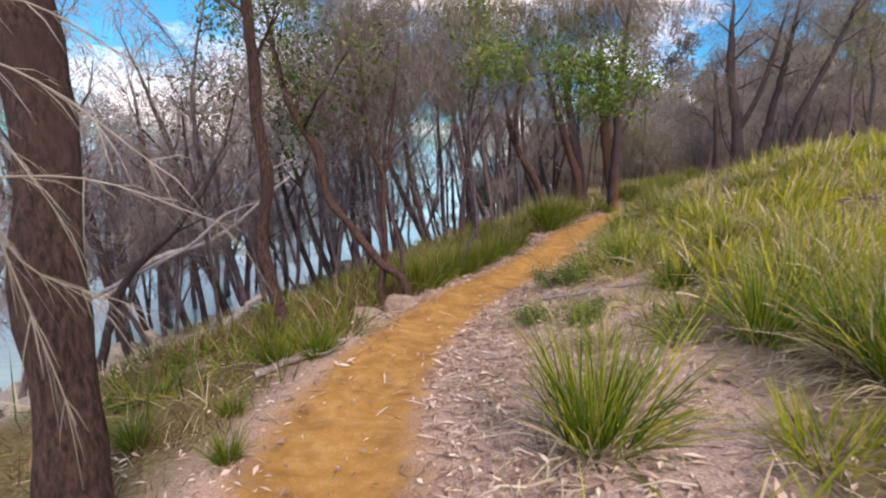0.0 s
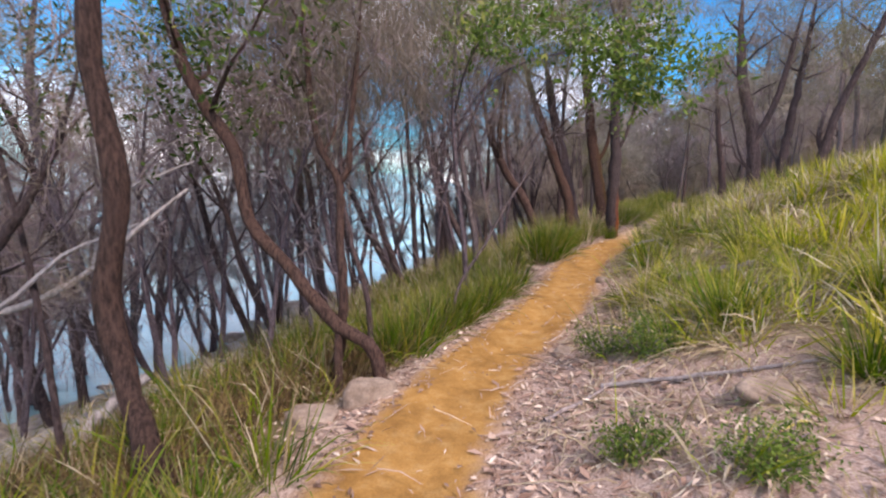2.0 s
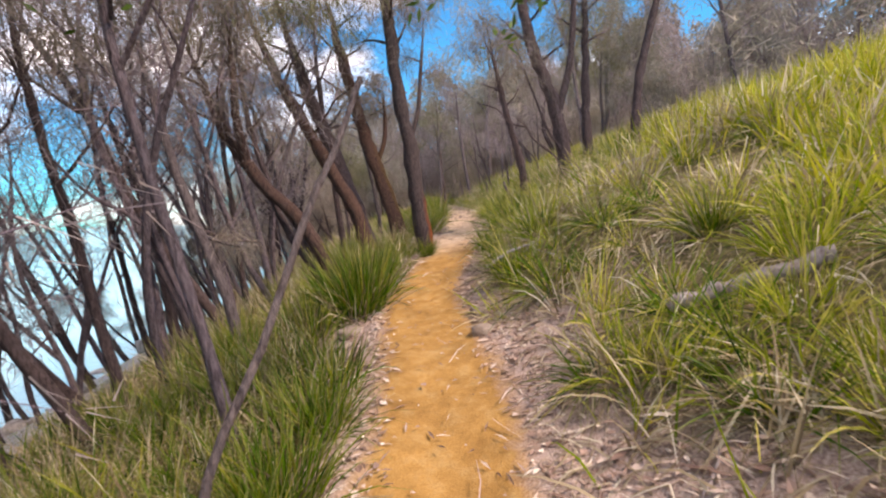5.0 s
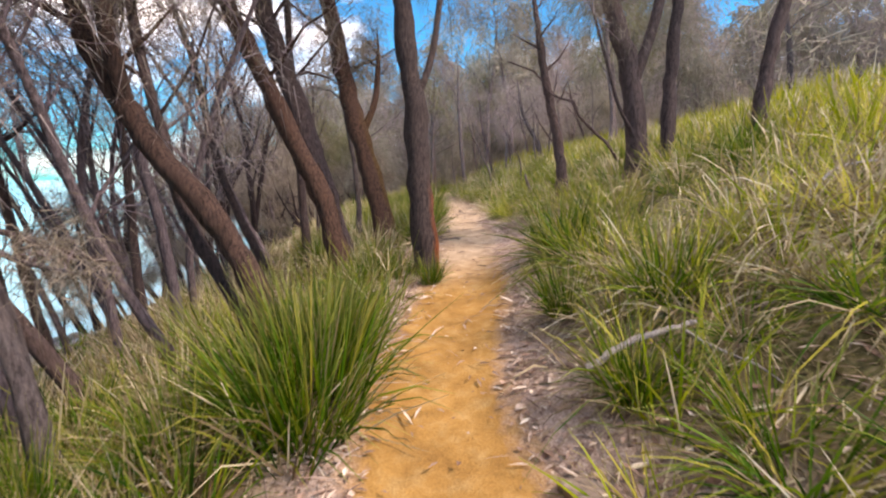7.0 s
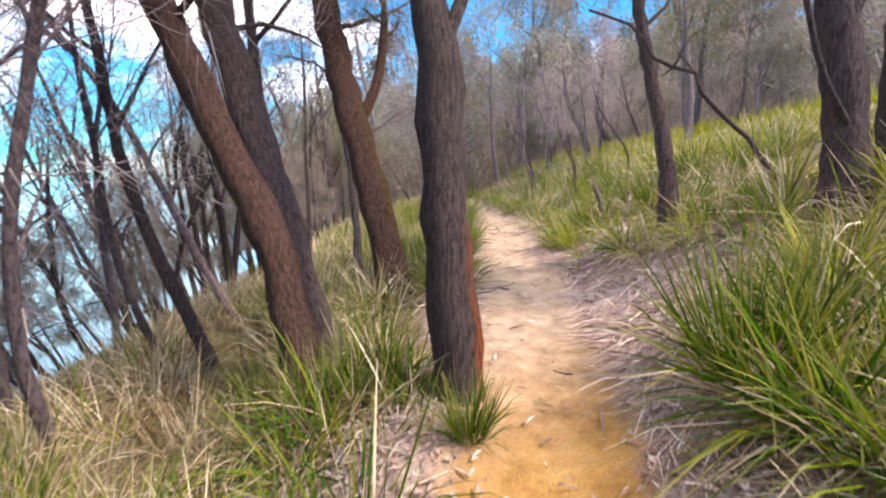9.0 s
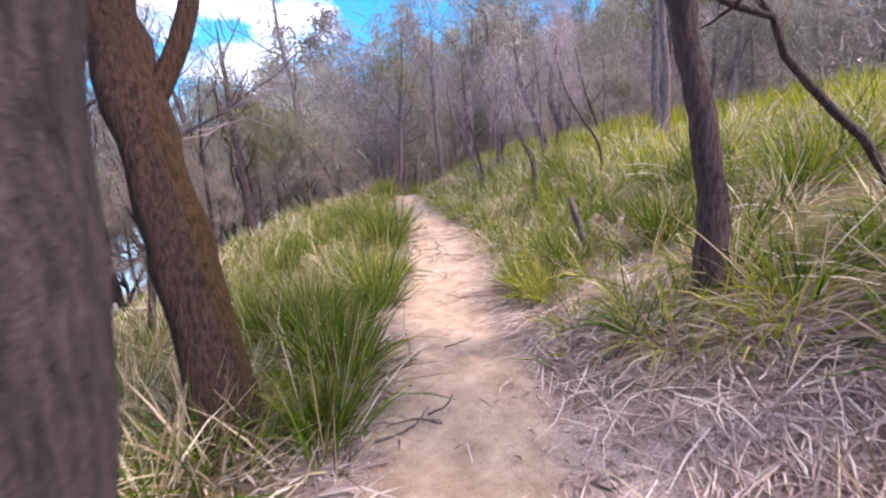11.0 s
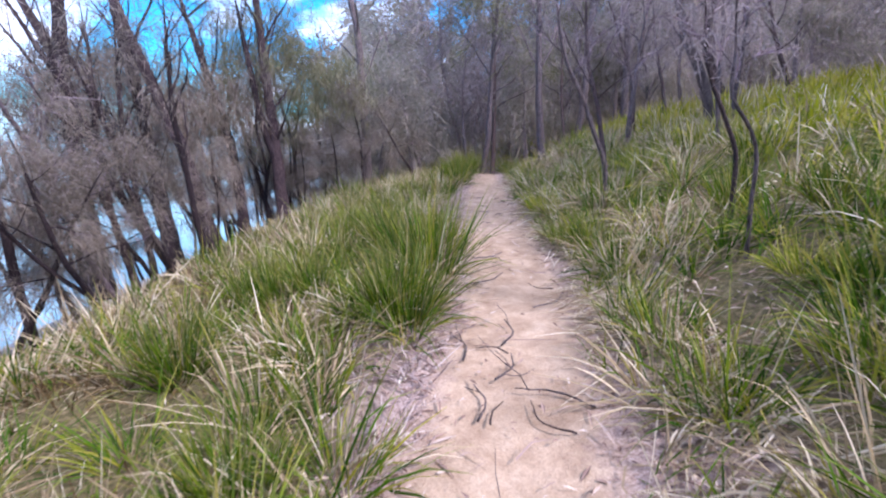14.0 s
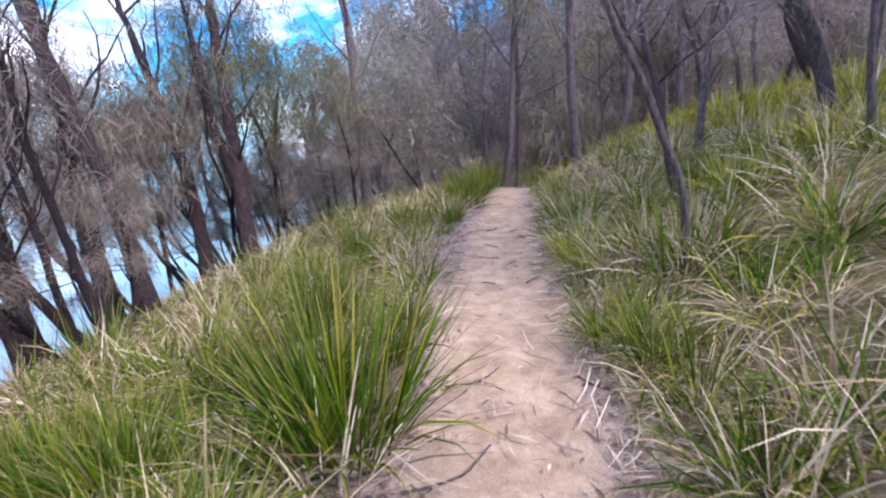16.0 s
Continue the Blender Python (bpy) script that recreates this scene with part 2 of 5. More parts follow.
def ground_mat():
    """Bare trodden soil on the trail, orange at first and pinkish further on, litter beside it, shingle by the water."""
    m, t, b = material("soil", 0.95)
    at_trail, at_orange, at_shore, at_turf = (t.nodes.new("ShaderNodeAttribute") for _ in range(4))
    at_trail.attribute_name, at_orange.attribute_name, at_shore.attribute_name, at_turf.attribute_name = "trail", "orange", "shore", "turf"
    mid, fine, big = noise_tex(t, 7, 6), noise_tex(t, 70, 4), noise_tex(t, 1.3, 3)
    orange = ramp(t, mid, [(0.3, (0.31, 0.165, 0.048)), (0.5, (0.39, 0.215, 0.065)), (0.72, (0.45, 0.285, 0.115))])
    pink = ramp(t, mid, [(0.3, (0.34, 0.24, 0.165)), (0.5, (0.445, 0.332, 0.235)), (0.72, (0.54, 0.422, 0.312))])
    leafy = ramp(t, fine, [(0.3, (0.19, 0.132, 0.118)), (0.5, (0.40, 0.305, 0.275)), (0.7, (0.58, 0.49, 0.455))])
    leafy = mix(t, "MULTIPLY", 0.8, leafy, ramp(t, big, [(0.3, (0.8, 0.76, 0.7)), (0.7, (1.2, 1.15, 1.08))]))
    # olive-brown thatch, darkened for the shade under trees and between clumps
    shaded_thatch = ramp(t, noise_tex(t, 26, 5, (1, 1, 0.4), 0.7), [(0.3, (0.045, 0.042, 0.015)), (0.5, (0.125, 0.105, 0.045)), (0.7, (0.28, 0.215, 0.125))])
    leafy = mix(t, "MIX", at_turf.outputs["Fac"], leafy, shaded_thatch)
    trail = mix(t, "MIX", at_orange.outputs["Fac"], pink, orange)
    trail = mix(t, "MULTIPLY", 0.55, trail, ramp(t, fine, [(0.3, (0.62, 0.58, 0.55)), (0.6, (1.1, 1.08, 1.05))]))
    trail = mix(t, "MULTIPLY", 0.8, trail, ramp(t, noise_tex(t, 2.6, 5, (1, 1, 1), 0.68), [(0.36, (0.68, 0.65, 0.62)), (0.52, (0.98, 0.97, 0.96)), (0.68, (1.12, 1.12, 1.12))]))
    edge = t.nodes.new("ShaderNodeMath")
    edge.operation, edge.use_clamp = "ADD", True
    wob = t.nodes.new("ShaderNodeMath")
    wob.operation, wob.inputs[1].default_value, wob.inputs[2].default_value = "MULTIPLY_ADD", 0.8, -0.4
    t.links.new(mid, wob.inputs[0])
    t.links.new(at_trail.outputs["Fac"], edge.inputs[0])
    t.links.new(wob.outputs[0], edge.inputs[1])
    sharp = ramp(t, edge.outputs[0], [(0.2, (0, 0, 0)), (0.7, (1, 1, 1))])
    col = mix(t, "MIX", sharp, leafy, trail)
    shingle = ramp(t, noise_tex(t, 9, 4), [(0.3, (0.22, 0.20, 0.19)), (0.55, (0.5, 0.47, 0.45)), (0.62, (0.30, 0.30, 0.10)), (0.75, (0.6, 0.57, 0.54))])
    col = mix(t, "MIX", at_shore.outputs["Fac"], col, shingle)
    t.links.new(col, b.inputs["Base Color"])
    both = mix(t, "ADD", 0.5, mid, fine)
    bump(t, b, both, 0.55, 0.03)
    return m


def water_mat():
    m, t, b = material("water", 0.12)
    b.inputs["Base Color"].default_value = (0.32, 0.60, 0.66, 1)
    b.inputs["Specular IOR Level"].default_value = 0.5
    n = noise_tex(t, 1.6, 5, (1, 2.2, 1))
    bump(t, b, n, 0.35, 0.12)
    return m


SOIL, WATER = ground_mat(), water_mat()


# ---- mesh building ----
def mesh_of(name, verts, quads, mats, index=None, smooth=True, along=None):
    me = bpy.data.meshes.new(name)
    verts, quads = np.ascontiguousarray(verts, np.float32), np.ascontiguousarray(quads, np.int32)
    me.vertices.add(len(verts))
    me.vertices.foreach_set("co", verts.ravel())
    me.loops.add(quads.size)
    me.loops.foreach_set("vertex_index", quads.ravel())
    me.polygons.add(len(quads))
    me.polygons.foreach_set("loop_start", np.arange(0, quads.size, quads.shape[1], dtype=np.int32))
    if index is not None:
        me.polygons.foreach_set("material_index", np.ascontiguousarray(index, np.int32))
    me.polygons.foreach_set("use_smooth", np.full(len(quads), smooth))
    for mt in mats if isinstance(mats, (list, tuple)) else [mats]:
        me.materials.append(mt)
    if along is not None:
        me.attributes.new("along", "FLOAT", "POINT").data.foreach_set("value", np.ascontiguousarray(along, np.float32))
    me.update()
    me.validate()
    return me


def part(name, me, parent, label=""):
    ob = new(name, me)
    ob.parent = parent
    return tagged(ob, label)


class Pile:
    """Collects faces, all of three or all of four corners."""

    def __init__(self):
        self.v, self.q, self.n, self.a = [], [], 0, []

    def add(self, v, q, a=None):
        self.v.append(np.asarray(v, float).reshape(-1, 3))
        q = np.asarray(q, int)
        self.q.append(q.reshape(-1, q.shape[-1]) + self.n)
        self.n += len(self.v[-1])
        self.a.append(np.zeros(len(self.v[-1])) if a is None else a.ravel())

    def tube(self, pts, rad, sides):
        pts, rad = np.asarray(pts, float), np.asarray(rad, float)
        tan = np.gradient(pts, axis=0)
        tan /= np.linalg.norm(tan, axis=1)[:, None] + 1e-9
        ref = np.array([0.0, 1.0, 0.0]) if abs(tan[0, 1]) < 0.8 else np.array([1.0, 0, 0])
        a = np.cross(tan, ref)
        a /= np.linalg.norm(a, axis=1)[:, None] + 1e-9
        b = np.cross(tan, a)
        ang = np.arange(sides) * 2 * np.pi / sides
        ring = pts[:, None] + rad[:, None, None] * (a[:, None] * np.cos(ang)[None, :, None] + b[:, None] * np.sin(ang)[None, :, None])
        n = len(pts)
        i, j = np.meshgrid(np.arange(n - 1), np.arange(sides), indexing="ij")
        k = (j + 1) % sides
        self.add(ring, np.stack([i * sides + j, i * sides + k, (i + 1) * sides + k, (i + 1) * sides + j], -1))

    def ribbons(self, base, way, droop, length, width, seg=1, up=None, rnd=rng):
        """Many thin blades: base points, first directions, sagging, length and width of each."""
        n = len(base)
        s = np.linspace(0, 1, seg + 1)
        p = base[:, None] + way[:, None] * (length[:, None] * s)[..., None] + np.array([0, 0, -1.0]) * (droop[:, None] * length[:, None] * s ** 2)[..., None]
        side = np.cross(way, rnd.normal(size=(n, 3)))
        side /= np.linalg.norm(side, axis=1)[:, None] + 1e-9
        w = width[:, None] * (1 - 0.8 * s ** 2)
        v = np.stack([p - side[:, None] * w[..., None] / 2, p + side[:, None] * w[..., None] / 2], 2)
        o = (np.arange(n) * (seg + 1) * 2)[:, None] + (np.arange(seg) * 2)[None]
        self.add(v, np.stack([o, o + 1, o + 3, o + 2], -1), np.broadcast_to(s[None, :, None], (n, seg + 1, 2)))

    def spikes(self, base, way, droop, length, width, rnd):
        """Many straight slim triangles."""
        n = len(base)
        way = way / (np.linalg.norm(way, axis=1)[:, None] + 1e-9)
        side = np.cross(way, rnd.normal(size=(n, 3)))
        side *= (width / 2 / (np.linalg.norm(side, axis=1) + 1e-9))[:, None]
        tip = base + (way - np.array([0, 0, droop])) * length[:, None]
        self.add(np.stack([base - side, base + side, tip], 1), np.arange(n * 3).reshape(n, 3))

    def mesh(self, name, mats, smooth=True):
        return mesh_of(name, np.concatenate(self.v), np.concatenate(self.q), mats, None, smooth, np.concatenate(self.a))


def unit(v):
    return v / (np.linalg.norm(v) + 1e-9)


def curve_through(pts, n):
    """A smooth line of n points through a few."""
    P = np.asarray(pts, float)
    d = np.r_[0, np.cumsum(np.linalg.norm(np.diff(P, axis=0), axis=1))]
    m = np.gradient(P, d, axis=0)
    s = np.linspace(0, d[-1], n)
    i = np.clip(np.searchsorted(d, s, side="right") - 1, 0, len(d) - 2)
    h = (d[i + 1] - d[i])[:, None]
    u = ((s - d[i]) / (d[i + 1] - d[i]))[:, None]
    return ((2 * u**3 - 3 * u**2 + 1) * P[i] + (u**3 - 2 * u**2 + u) * h * m[i] + (-2 * u**3 + 3 * u**2) * P[i + 1] + (u**3 - u**2) * h * m[i + 1])


def wander(rnd, start, way, length, n, wiggle, lift):
    pts, d = [np.asarray(start, float)], unit(np.asarray(way, float))
    for _ in range(n - 1):
        d = unit(d + rnd.normal(size=3) * wiggle + np.array([0, 0, lift]))
        pts.append(pts[-1] + d * length / (n - 1))
    return np.array(pts)


# ---- the lie of the land ----
# path line: x, y, ground height
LINE = [(0.0, -30.0, 0.3), (0.0, -8.0, 0.1), (-0.05, -2.0, 0.02), (-0.15, 0.0, 0.0), (-0.35, 1.1, -0.11), (-0.48, 2.4, -0.30), (-0.5, 3.5, -0.45),
        (-0.38, 4.6, -0.55), (-0.1, 5.7, -0.63), (0.58, 7.02, -0.64), (1.32, 8.1, -0.62), (1.96, 8.95, -0.53), (2.6, 10.2, -0.47), (3.3, 11.5, -0.36),
        (4.32, 12.45, -0.22), (5.24, 13.42, -0.14), (6.06, 14.5, -0.08), (6.93, 15.57, -0.05), (7.62, 16.65, -0.07), (8.42, 17.55, -0.08), (9.2, 18.55, -0.05),
        (10.1, 19.85, -0.04), (10.9, 21.3, -0.03), (11.86, 23.1, -0.02), (13.05, 25.1, 0.0), (14.28, 27.1, 0.0), (15.4, 28.7, -0.03), (16.6, 30.6, -0.4), (18.0, 33.0, -0.75), (26.0, 60.0, -0.6)]
def _dense():
    P = np.array(LINE, float)
    d = np.r_[0, np.cumsum(np.hypot(*np.diff(P[:, :2], axis=0).T))]
    s = np.arange(0, d[-1], 0.15)
    out = np.stack([np.interp(s, d, P[:, k]) for k in range(3)], 1)
    k = np.hanning(15); k /= k.sum()
    pad = np.pad(out, ((7, 7), (0, 0)), mode="edge")
    out = np.stack([np.convolve(pad[:, j], k, "valid") for j in range(3)], 1)
    tan = np.gradient(out[:, :2], axis=0)
    tan /= np.linalg.norm(tan, axis=1)[:, None]
    return out, tan
DENSE, TANG = _dense()
def beside(x, y):
    """Distance to the right of the path's line and the line's height there."""
    x, y = np.atleast_1d(np.asarray(x, float)), np.atleast_1d(np.asarray(y, float))
    u, z = np.empty(x.size), np.empty(x.size)
    for a in range(0, x.size, 4000):
        dx, dy = x[a:a + 4000, None] - DENSE[None, :, 0], y[a:a + 4000, None] - DENSE[None, :, 1]
        i = np.argmin(dx * dx + dy * dy, axis=1)
        r = np.arange(i.size)
        u[a:a + 4000] = dx[r, i] * TANG[i, 1] - dy[r, i] * TANG[i, 0]
        z[a:a + 4000] = DENSE[i, 2]
    return u, z
SIDE_U = [-60, -14, -9.5, -4, -1.2, -0.5, 0.45, 0.8, 2.4, 4.5, 8, 14, 30, 90, 400]
SIDE_H = [-12, -4.8, -3.0, -1.0, -0.18, 0.0, 0.0, 0.12, 1.0, 1.75, 2.6, 3.6, 6.0, 15, 40]
SHELF_U = [-60, -14, -10, -5.5, -4, -1.2, -0.5, 0.0]
SHELF_H = [-12, -4.8, -3.2, -1.2, -0.6, -0.12, 0.0, 0.0]
def height(x, y):
    x, y = np.atleast_1d(np.asarray(x, float)), np.atleast_1d(np.asarray(y, float))
    u, z = beside(x, y)
    h = np.interp(u, SIDE_U, SIDE_H)
    soft = 0.5 * h + 0.25 * (np.interp(u - 0.3, SIDE_U, SIDE_H) + np.interp(u + 0.3, SIDE_U, SIDE_H))
    shelf = 0.5 * np.interp(u, SHELF_U, SHELF_H) + 0.25 * (np.interp(u - 0.4, SHELF_U, SHELF_H) + np.interp(u + 0.4, SHELF_U, SHELF_H))
    gentle = np.clip((y - 3.0) / 6.0, 0, 1)      # the bank is lower at the start of the walk
    late = np.clip((y - 13.0) / 6.0, 0, 1)       # further on a broad grassy shelf lies below the trail
    soft = np.where(u > 0, soft * (0.62 + 0.38 * gentle - 0.1 * late), soft * (1 - late) + shelf * late)
    off = np.clip((np.abs(u) - 0.5) / 0.8, 0, 1)
    bump = 0.05 * np.sin(1.7 * x + 0.9 * y) * np.sin(1.3 * y - 0.6 * x) + 0.025 * np.sin(4.1 * x - 1.0) * np.sin(3.7 * y + 0.5)
    return z + soft + bump * off
def clear_to(y):
    """How far the bare, littered strip above the trail reaches."""
    y = np.asarray(y, float)
    return np.interp(y, [-5, 1.5, 3.0, 6.0, 7.2, 9.2, 12.6, 13.4, 15.6, 16.3, 30], [1.75, 1.75, 2.3, 2.2, 1.15, 0.95, 0.95, 1.45, 1.4, 0.72, 0.7]) + 0.15 * np.sin(3 * y) + 0.08 * np.sin(7.3 * y)


# ---- ground and water ----
def spread(lo, hi, step, far, grow):
    mid = list(np.arange(lo, hi + step / 2, step))
    a, b, d = [lo], [hi], step
    while a[-1] > -far:
        d *= grow
        a.append(a[-1] - d)
        b.append(b[-1] + d)
    return np.array(a[:0:-1] + mid + b[1:])


def build_ground():
    xs, ys = spread(-6, 17, 0.15, 500, 1.28), spread(-1, 29, 0.15, 500, 1.28)
    X, Y = np.meshgrid(xs, ys)
    Z = height(X.ravel(), Y.ravel())
    u, _ = beside(X.ravel(), Y.ravel())
    rough = 0.012 * np.sin(9.1 * X.ravel() + 3 * np.sin(5 * Y.ravel())) * np.sin(8.3 * Y.ravel() + 2 * np.sin(6 * X.ravel()))
    dish = -0.035 * np.exp(-(u / 0.35) ** 2)
    V = np.stack([X.ravel(), Y.ravel(), Z + rough + dish], 1)
    nx, ny = len(xs), len(ys)
    i, j = np.meshgrid(np.arange(ny - 1), np.arange(nx - 1), indexing="ij")
    o = (i * nx + j).ravel()
    me = mesh_of("ground", V, np.stack([o, o + 1, o + nx + 1, o + nx], 1), SOIL)
    y = Y.ravel()
    for name, val in (("trail", np.clip((0.64 - 0.26 * np.clip((y - 24.5) / 3.5, 0, 1) + np.where(u < 0, 0.34, 0.08) * np.clip((5.5 - y) / 2.5, 0, 1) - np.abs(u + 0.02)) / (0.4 + 0.3 * np.clip((5.5 - y) / 2.5, 0, 1)), 0, 1) * np.clip((33.0 - y) / 0.8, 0, 1)),
                      ("orange", np.clip((14.0 - y) / 1.2, 0, 1)),
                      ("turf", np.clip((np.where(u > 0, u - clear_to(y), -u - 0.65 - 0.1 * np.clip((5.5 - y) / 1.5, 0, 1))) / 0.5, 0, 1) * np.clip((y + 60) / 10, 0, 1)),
                      ("shore", np.clip((-1.4 - V[:, 2]) / 0.5, 0, 1))):
        a = me.attributes.new(name, "FLOAT", "POINT")
        a.data.foreach_set("value", val.astype(np.float32))
    tagged(new("ground", me), "sloping bush ground with an orange and pinkish dirt trail and leaf litter", "ground", kind="structure")


build_ground()
WATER_Z = -2.75
xs = np.array([-900.0, -200, -60, -20, 20])
ys = np.array([-500.0, -100, 0, 50, 150, 900])
X, Y = np.meshgrid(xs, ys)
i, j = np.meshgrid(np.arange(len(ys) - 1), np.arange(len(xs) - 1), indexing="ij")
o = (i * len(xs) + j).ravel()
tagged(new("water", mesh_of("water", np.stack([X.ravel(), Y.ravel(), np.full(X.size, WATER_Z)], 1), np.stack([o, o + 1, o + len(xs) + 1, o + len(xs)], 1), WATER)),
       "bright rippled blue lake water below the trees", "water", kind="structure")


# ---- trees ----
def limbs_of(rnd, trunk, radii, start, count, reach, rise, detail, fine=1.0):
    """Limbs, twigs and fine twigs of one stem: a line for each limb, a pile of twigs, and the points where foliage hangs."""
    limb, twig, tips = [], Pile(), []
    n = len(trunk)
    total = np.linalg.norm(np.diff(trunk, axis=0), axis=1).sum()
    for k in range(count):
        f = start + (1 - start) * (k + rnd.random()) / count
        i = min(int(f * (n - 1)), n - 2)
        p = trunk[i] + (trunk[i + 1] - trunk[i]) * (f * (n - 1) - i)
        az = k * 2.4 + rnd.normal() * 0.5
        d = unit(np.array([np.cos(az), np.sin(az), rise + rnd.normal() * 0.25]))
        ln = reach * total * (1.15 - 0.6 * f) * rnd.uniform(0.7, 1.25)
        r0 = min(np.interp(f, np.linspace(0, 1, n), radii) * rnd.uniform(0.35, 0.6), 0.032)
        c = wander(rnd, p, d, ln, 6, 0.16, 0.06)
        limb.append((c, np.linspace(r0, r0 * 0.25, 6)))
        for q in range(detail[0]):
            g = rnd.uniform(0.2, 1.0)
            p2 = c[min(int(g * 5), 4)]
            d2 = unit(c[-1] - c[0]) + rnd.normal(size=3) * 0.55
            c2 = wander(rnd, p2, d2, ln * rnd.uniform(0.3, 0.6), 4, 0.22, 0.05)
            twig.tube(c2[[0, 1, 3]], np.array([max(r0 * 0.35, 0.008), 0.006, 0.004]) * fine, 3)
            for _ in range(detail[1]):
                p3 = c2[rnd.integers(1, 4)]
                c3 = wander(rnd, p3, unit(c2[-1] - c2[0]) + rnd.normal(size=3) * 0.7, ln * rnd.uniform(0.18, 0.4), 3, 0.25, -0.02)
                sd = unit(np.cross(c3[2] - c3[0], rnd.normal(size=3))) * np.array([0.0038, 0.003, 0.002])[:, None] * fine
                twig.add(np.stack([c3 - sd, c3 + sd], 1), [[0, 1, 3, 2], [2, 3, 5, 4]])
                lead = unit(c3[2] - c3[0])
                tips += [np.r_[c3[1], lead], np.r_[c3[2], lead], np.r_[(c3[1] + c3[2]) / 2, lead]]
    return limb, twig, np.array(tips)


def needles(rnd, tips, per, length, width, droop=0.5, spreadout=0.12):
    """Plumes of fine drooping needles, each one a slim triangle, that point the way their twig does."""
    p, n = Pile(), len(tips) * per * 2
    base = np.repeat(tips[:, :3], per * 2, axis=0) + rnd.normal(size=(n, 3)) * spreadout
    way = rnd.normal(size=(n, 3)) * np.array([0.6, 0.6, 0.5]) + np.array([0, 0, -0.2])
    if tips.shape[1] > 3:
        way += np.repeat(tips[:, 3:], per * 2, axis=0) * 0.7
    p.spikes(base, way, droop, rnd.uniform(0.6, 1.3, n) * length, rnd.uniform(0.8, 1.7, n) * width, rnd)
    return p


def leaves(rnd, tips, per, length, width, spreadout=0.14):
    """Flat pointed leaves of two quads each, folded along the middle."""
    p = Pile()
    base = np.repeat(tips[:, :3], per, axis=0) + rnd.normal(size=(len(tips) * per, 3)) * spreadout
    n = len(base)
    way = rnd.normal(size=(n, 3)) + np.array([0, 0, -0.5])
    way /= np.linalg.norm(way, axis=1)[:, None]
    side = np.cross(way, rnd.normal(size=(n, 3)))
    side /= np.linalg.norm(side, axis=1)[:, None]
    ln, w = rnd.uniform(0.7, 1.3, n) * length, rnd.uniform(0.7, 1.3, n) * width
    tip, mid = base + way * ln[:, None], base + way * (ln * 0.45)[:, None]
    v = np.stack([base, mid - side * w[:, None] / 2, tip, mid + side * w[:, None] / 2], 1)
    p.add(v, np.arange(n * 4).reshape(n, 4))
    return p


def tree(name, label, base, line, radius, bark_mat, seed, foliage=NEEDLE, limb_count=8, start=0.45, reach=0.3, rise=0.7, detail=(4, 3), per=5,
         leafy=False, forks=(), taper=0.45, needle=0.2, width=0.005, group="trees beside the trail", flare=1.5, sides=12, fine=1.0, spreadout=0.13, twig_mat=TWIG):
    """A tree whose trunk follows the line (points relative to its base), with forks that follow lines of their own."""
    rnd = np.random.default_rng(seed)
    root = new(name)
    root.location = base
    pile, rings = Pile(), 22 if sides <= 8 else 36
    c = curve_through(line, rings)
    f = np.linspace(0, 1, rings)
    rad = radius * (1 - (1 - taper) * f) * (1 - 0.88 * np.clip((f - 0.68) / 0.32, 0, 1) ** 1.3) * (1 + (flare - 1) * np.exp(-f * 14)) * (1 + 0.05 * np.sin(f * 37 + seed))
    c[1:] += rnd.normal(size=(rings - 1, 3)) * radius * 0.07
    pile.tube(c, rad, sides)
    if sides > 8:       # knobs and ridges
        v = pile.v[0].reshape(len(c), sides, 3)
        wob = rnd.normal(size=(len(c), sides)) * 0.035 + np.repeat(rnd.normal(size=(len(c), 1)) * 0.035, sides, 1) + 0.05 * np.sin(np.arange(sides) * 3.0 * 2 * np.pi / sides + seed)[None]
        pile.v[0] = (c[:, None] + (v - c[:, None]) * (1 + wob)[..., None]).reshape(-1, 3)
    bole = part("trunk", pile.mesh("trunk", bark_mat), root)
    stems = [(c, rad)]
    for line2, r2 in forks:
        c2 = curve_through(line2, 12)
        f2 = np.linspace(0, 1, 12)
        rr = r2 * (1 - 0.4 * f2) * (1 - 0.85 * np.clip((f2 - 0.6) / 0.4, 0, 1) ** 1.3)
        fp = Pile()
        fp.tube(c2, rr, 8)
        part("limb", fp.mesh("limb", bark_mat), bole)
        stems.append((c2, rr))
    tips, tw = [], Pile()
    for k, (cc, rr) in enumerate(stems):
        limb, twig, tp = limbs_of(rnd, cc, rr, start if k == 0 else 0.5, limb_count if k == 0 else max(3, limb_count // 2), reach, rise, detail, fine)
        for cl, rl in limb:
            lp = Pile()
            lp.tube(cl, rl, 5)
            part("limb", lp.mesh("limb", bark_mat), bole)
        tw.add(np.concatenate(twig.v), np.concatenate(twig.q))
        tips.append(tp)
    tagged(part("twig_spray", tw.mesh("twig_spray", HAZED_TWIG if fine > 1.2 else twig_mat), root), kind="stuff")
    if per:
        tips = np.concatenate(tips)
        crown = leaves(rnd, tips, per, needle, width, spreadout) if leafy else needles(rnd, tips, per, needle, width, 0.5, spreadout)
        part("crown", crown.mesh("crown", foliage, False), root)
    return tagged(root, label, "tree", group)


def stand(x, y):
    return float(height(x, y)[0])


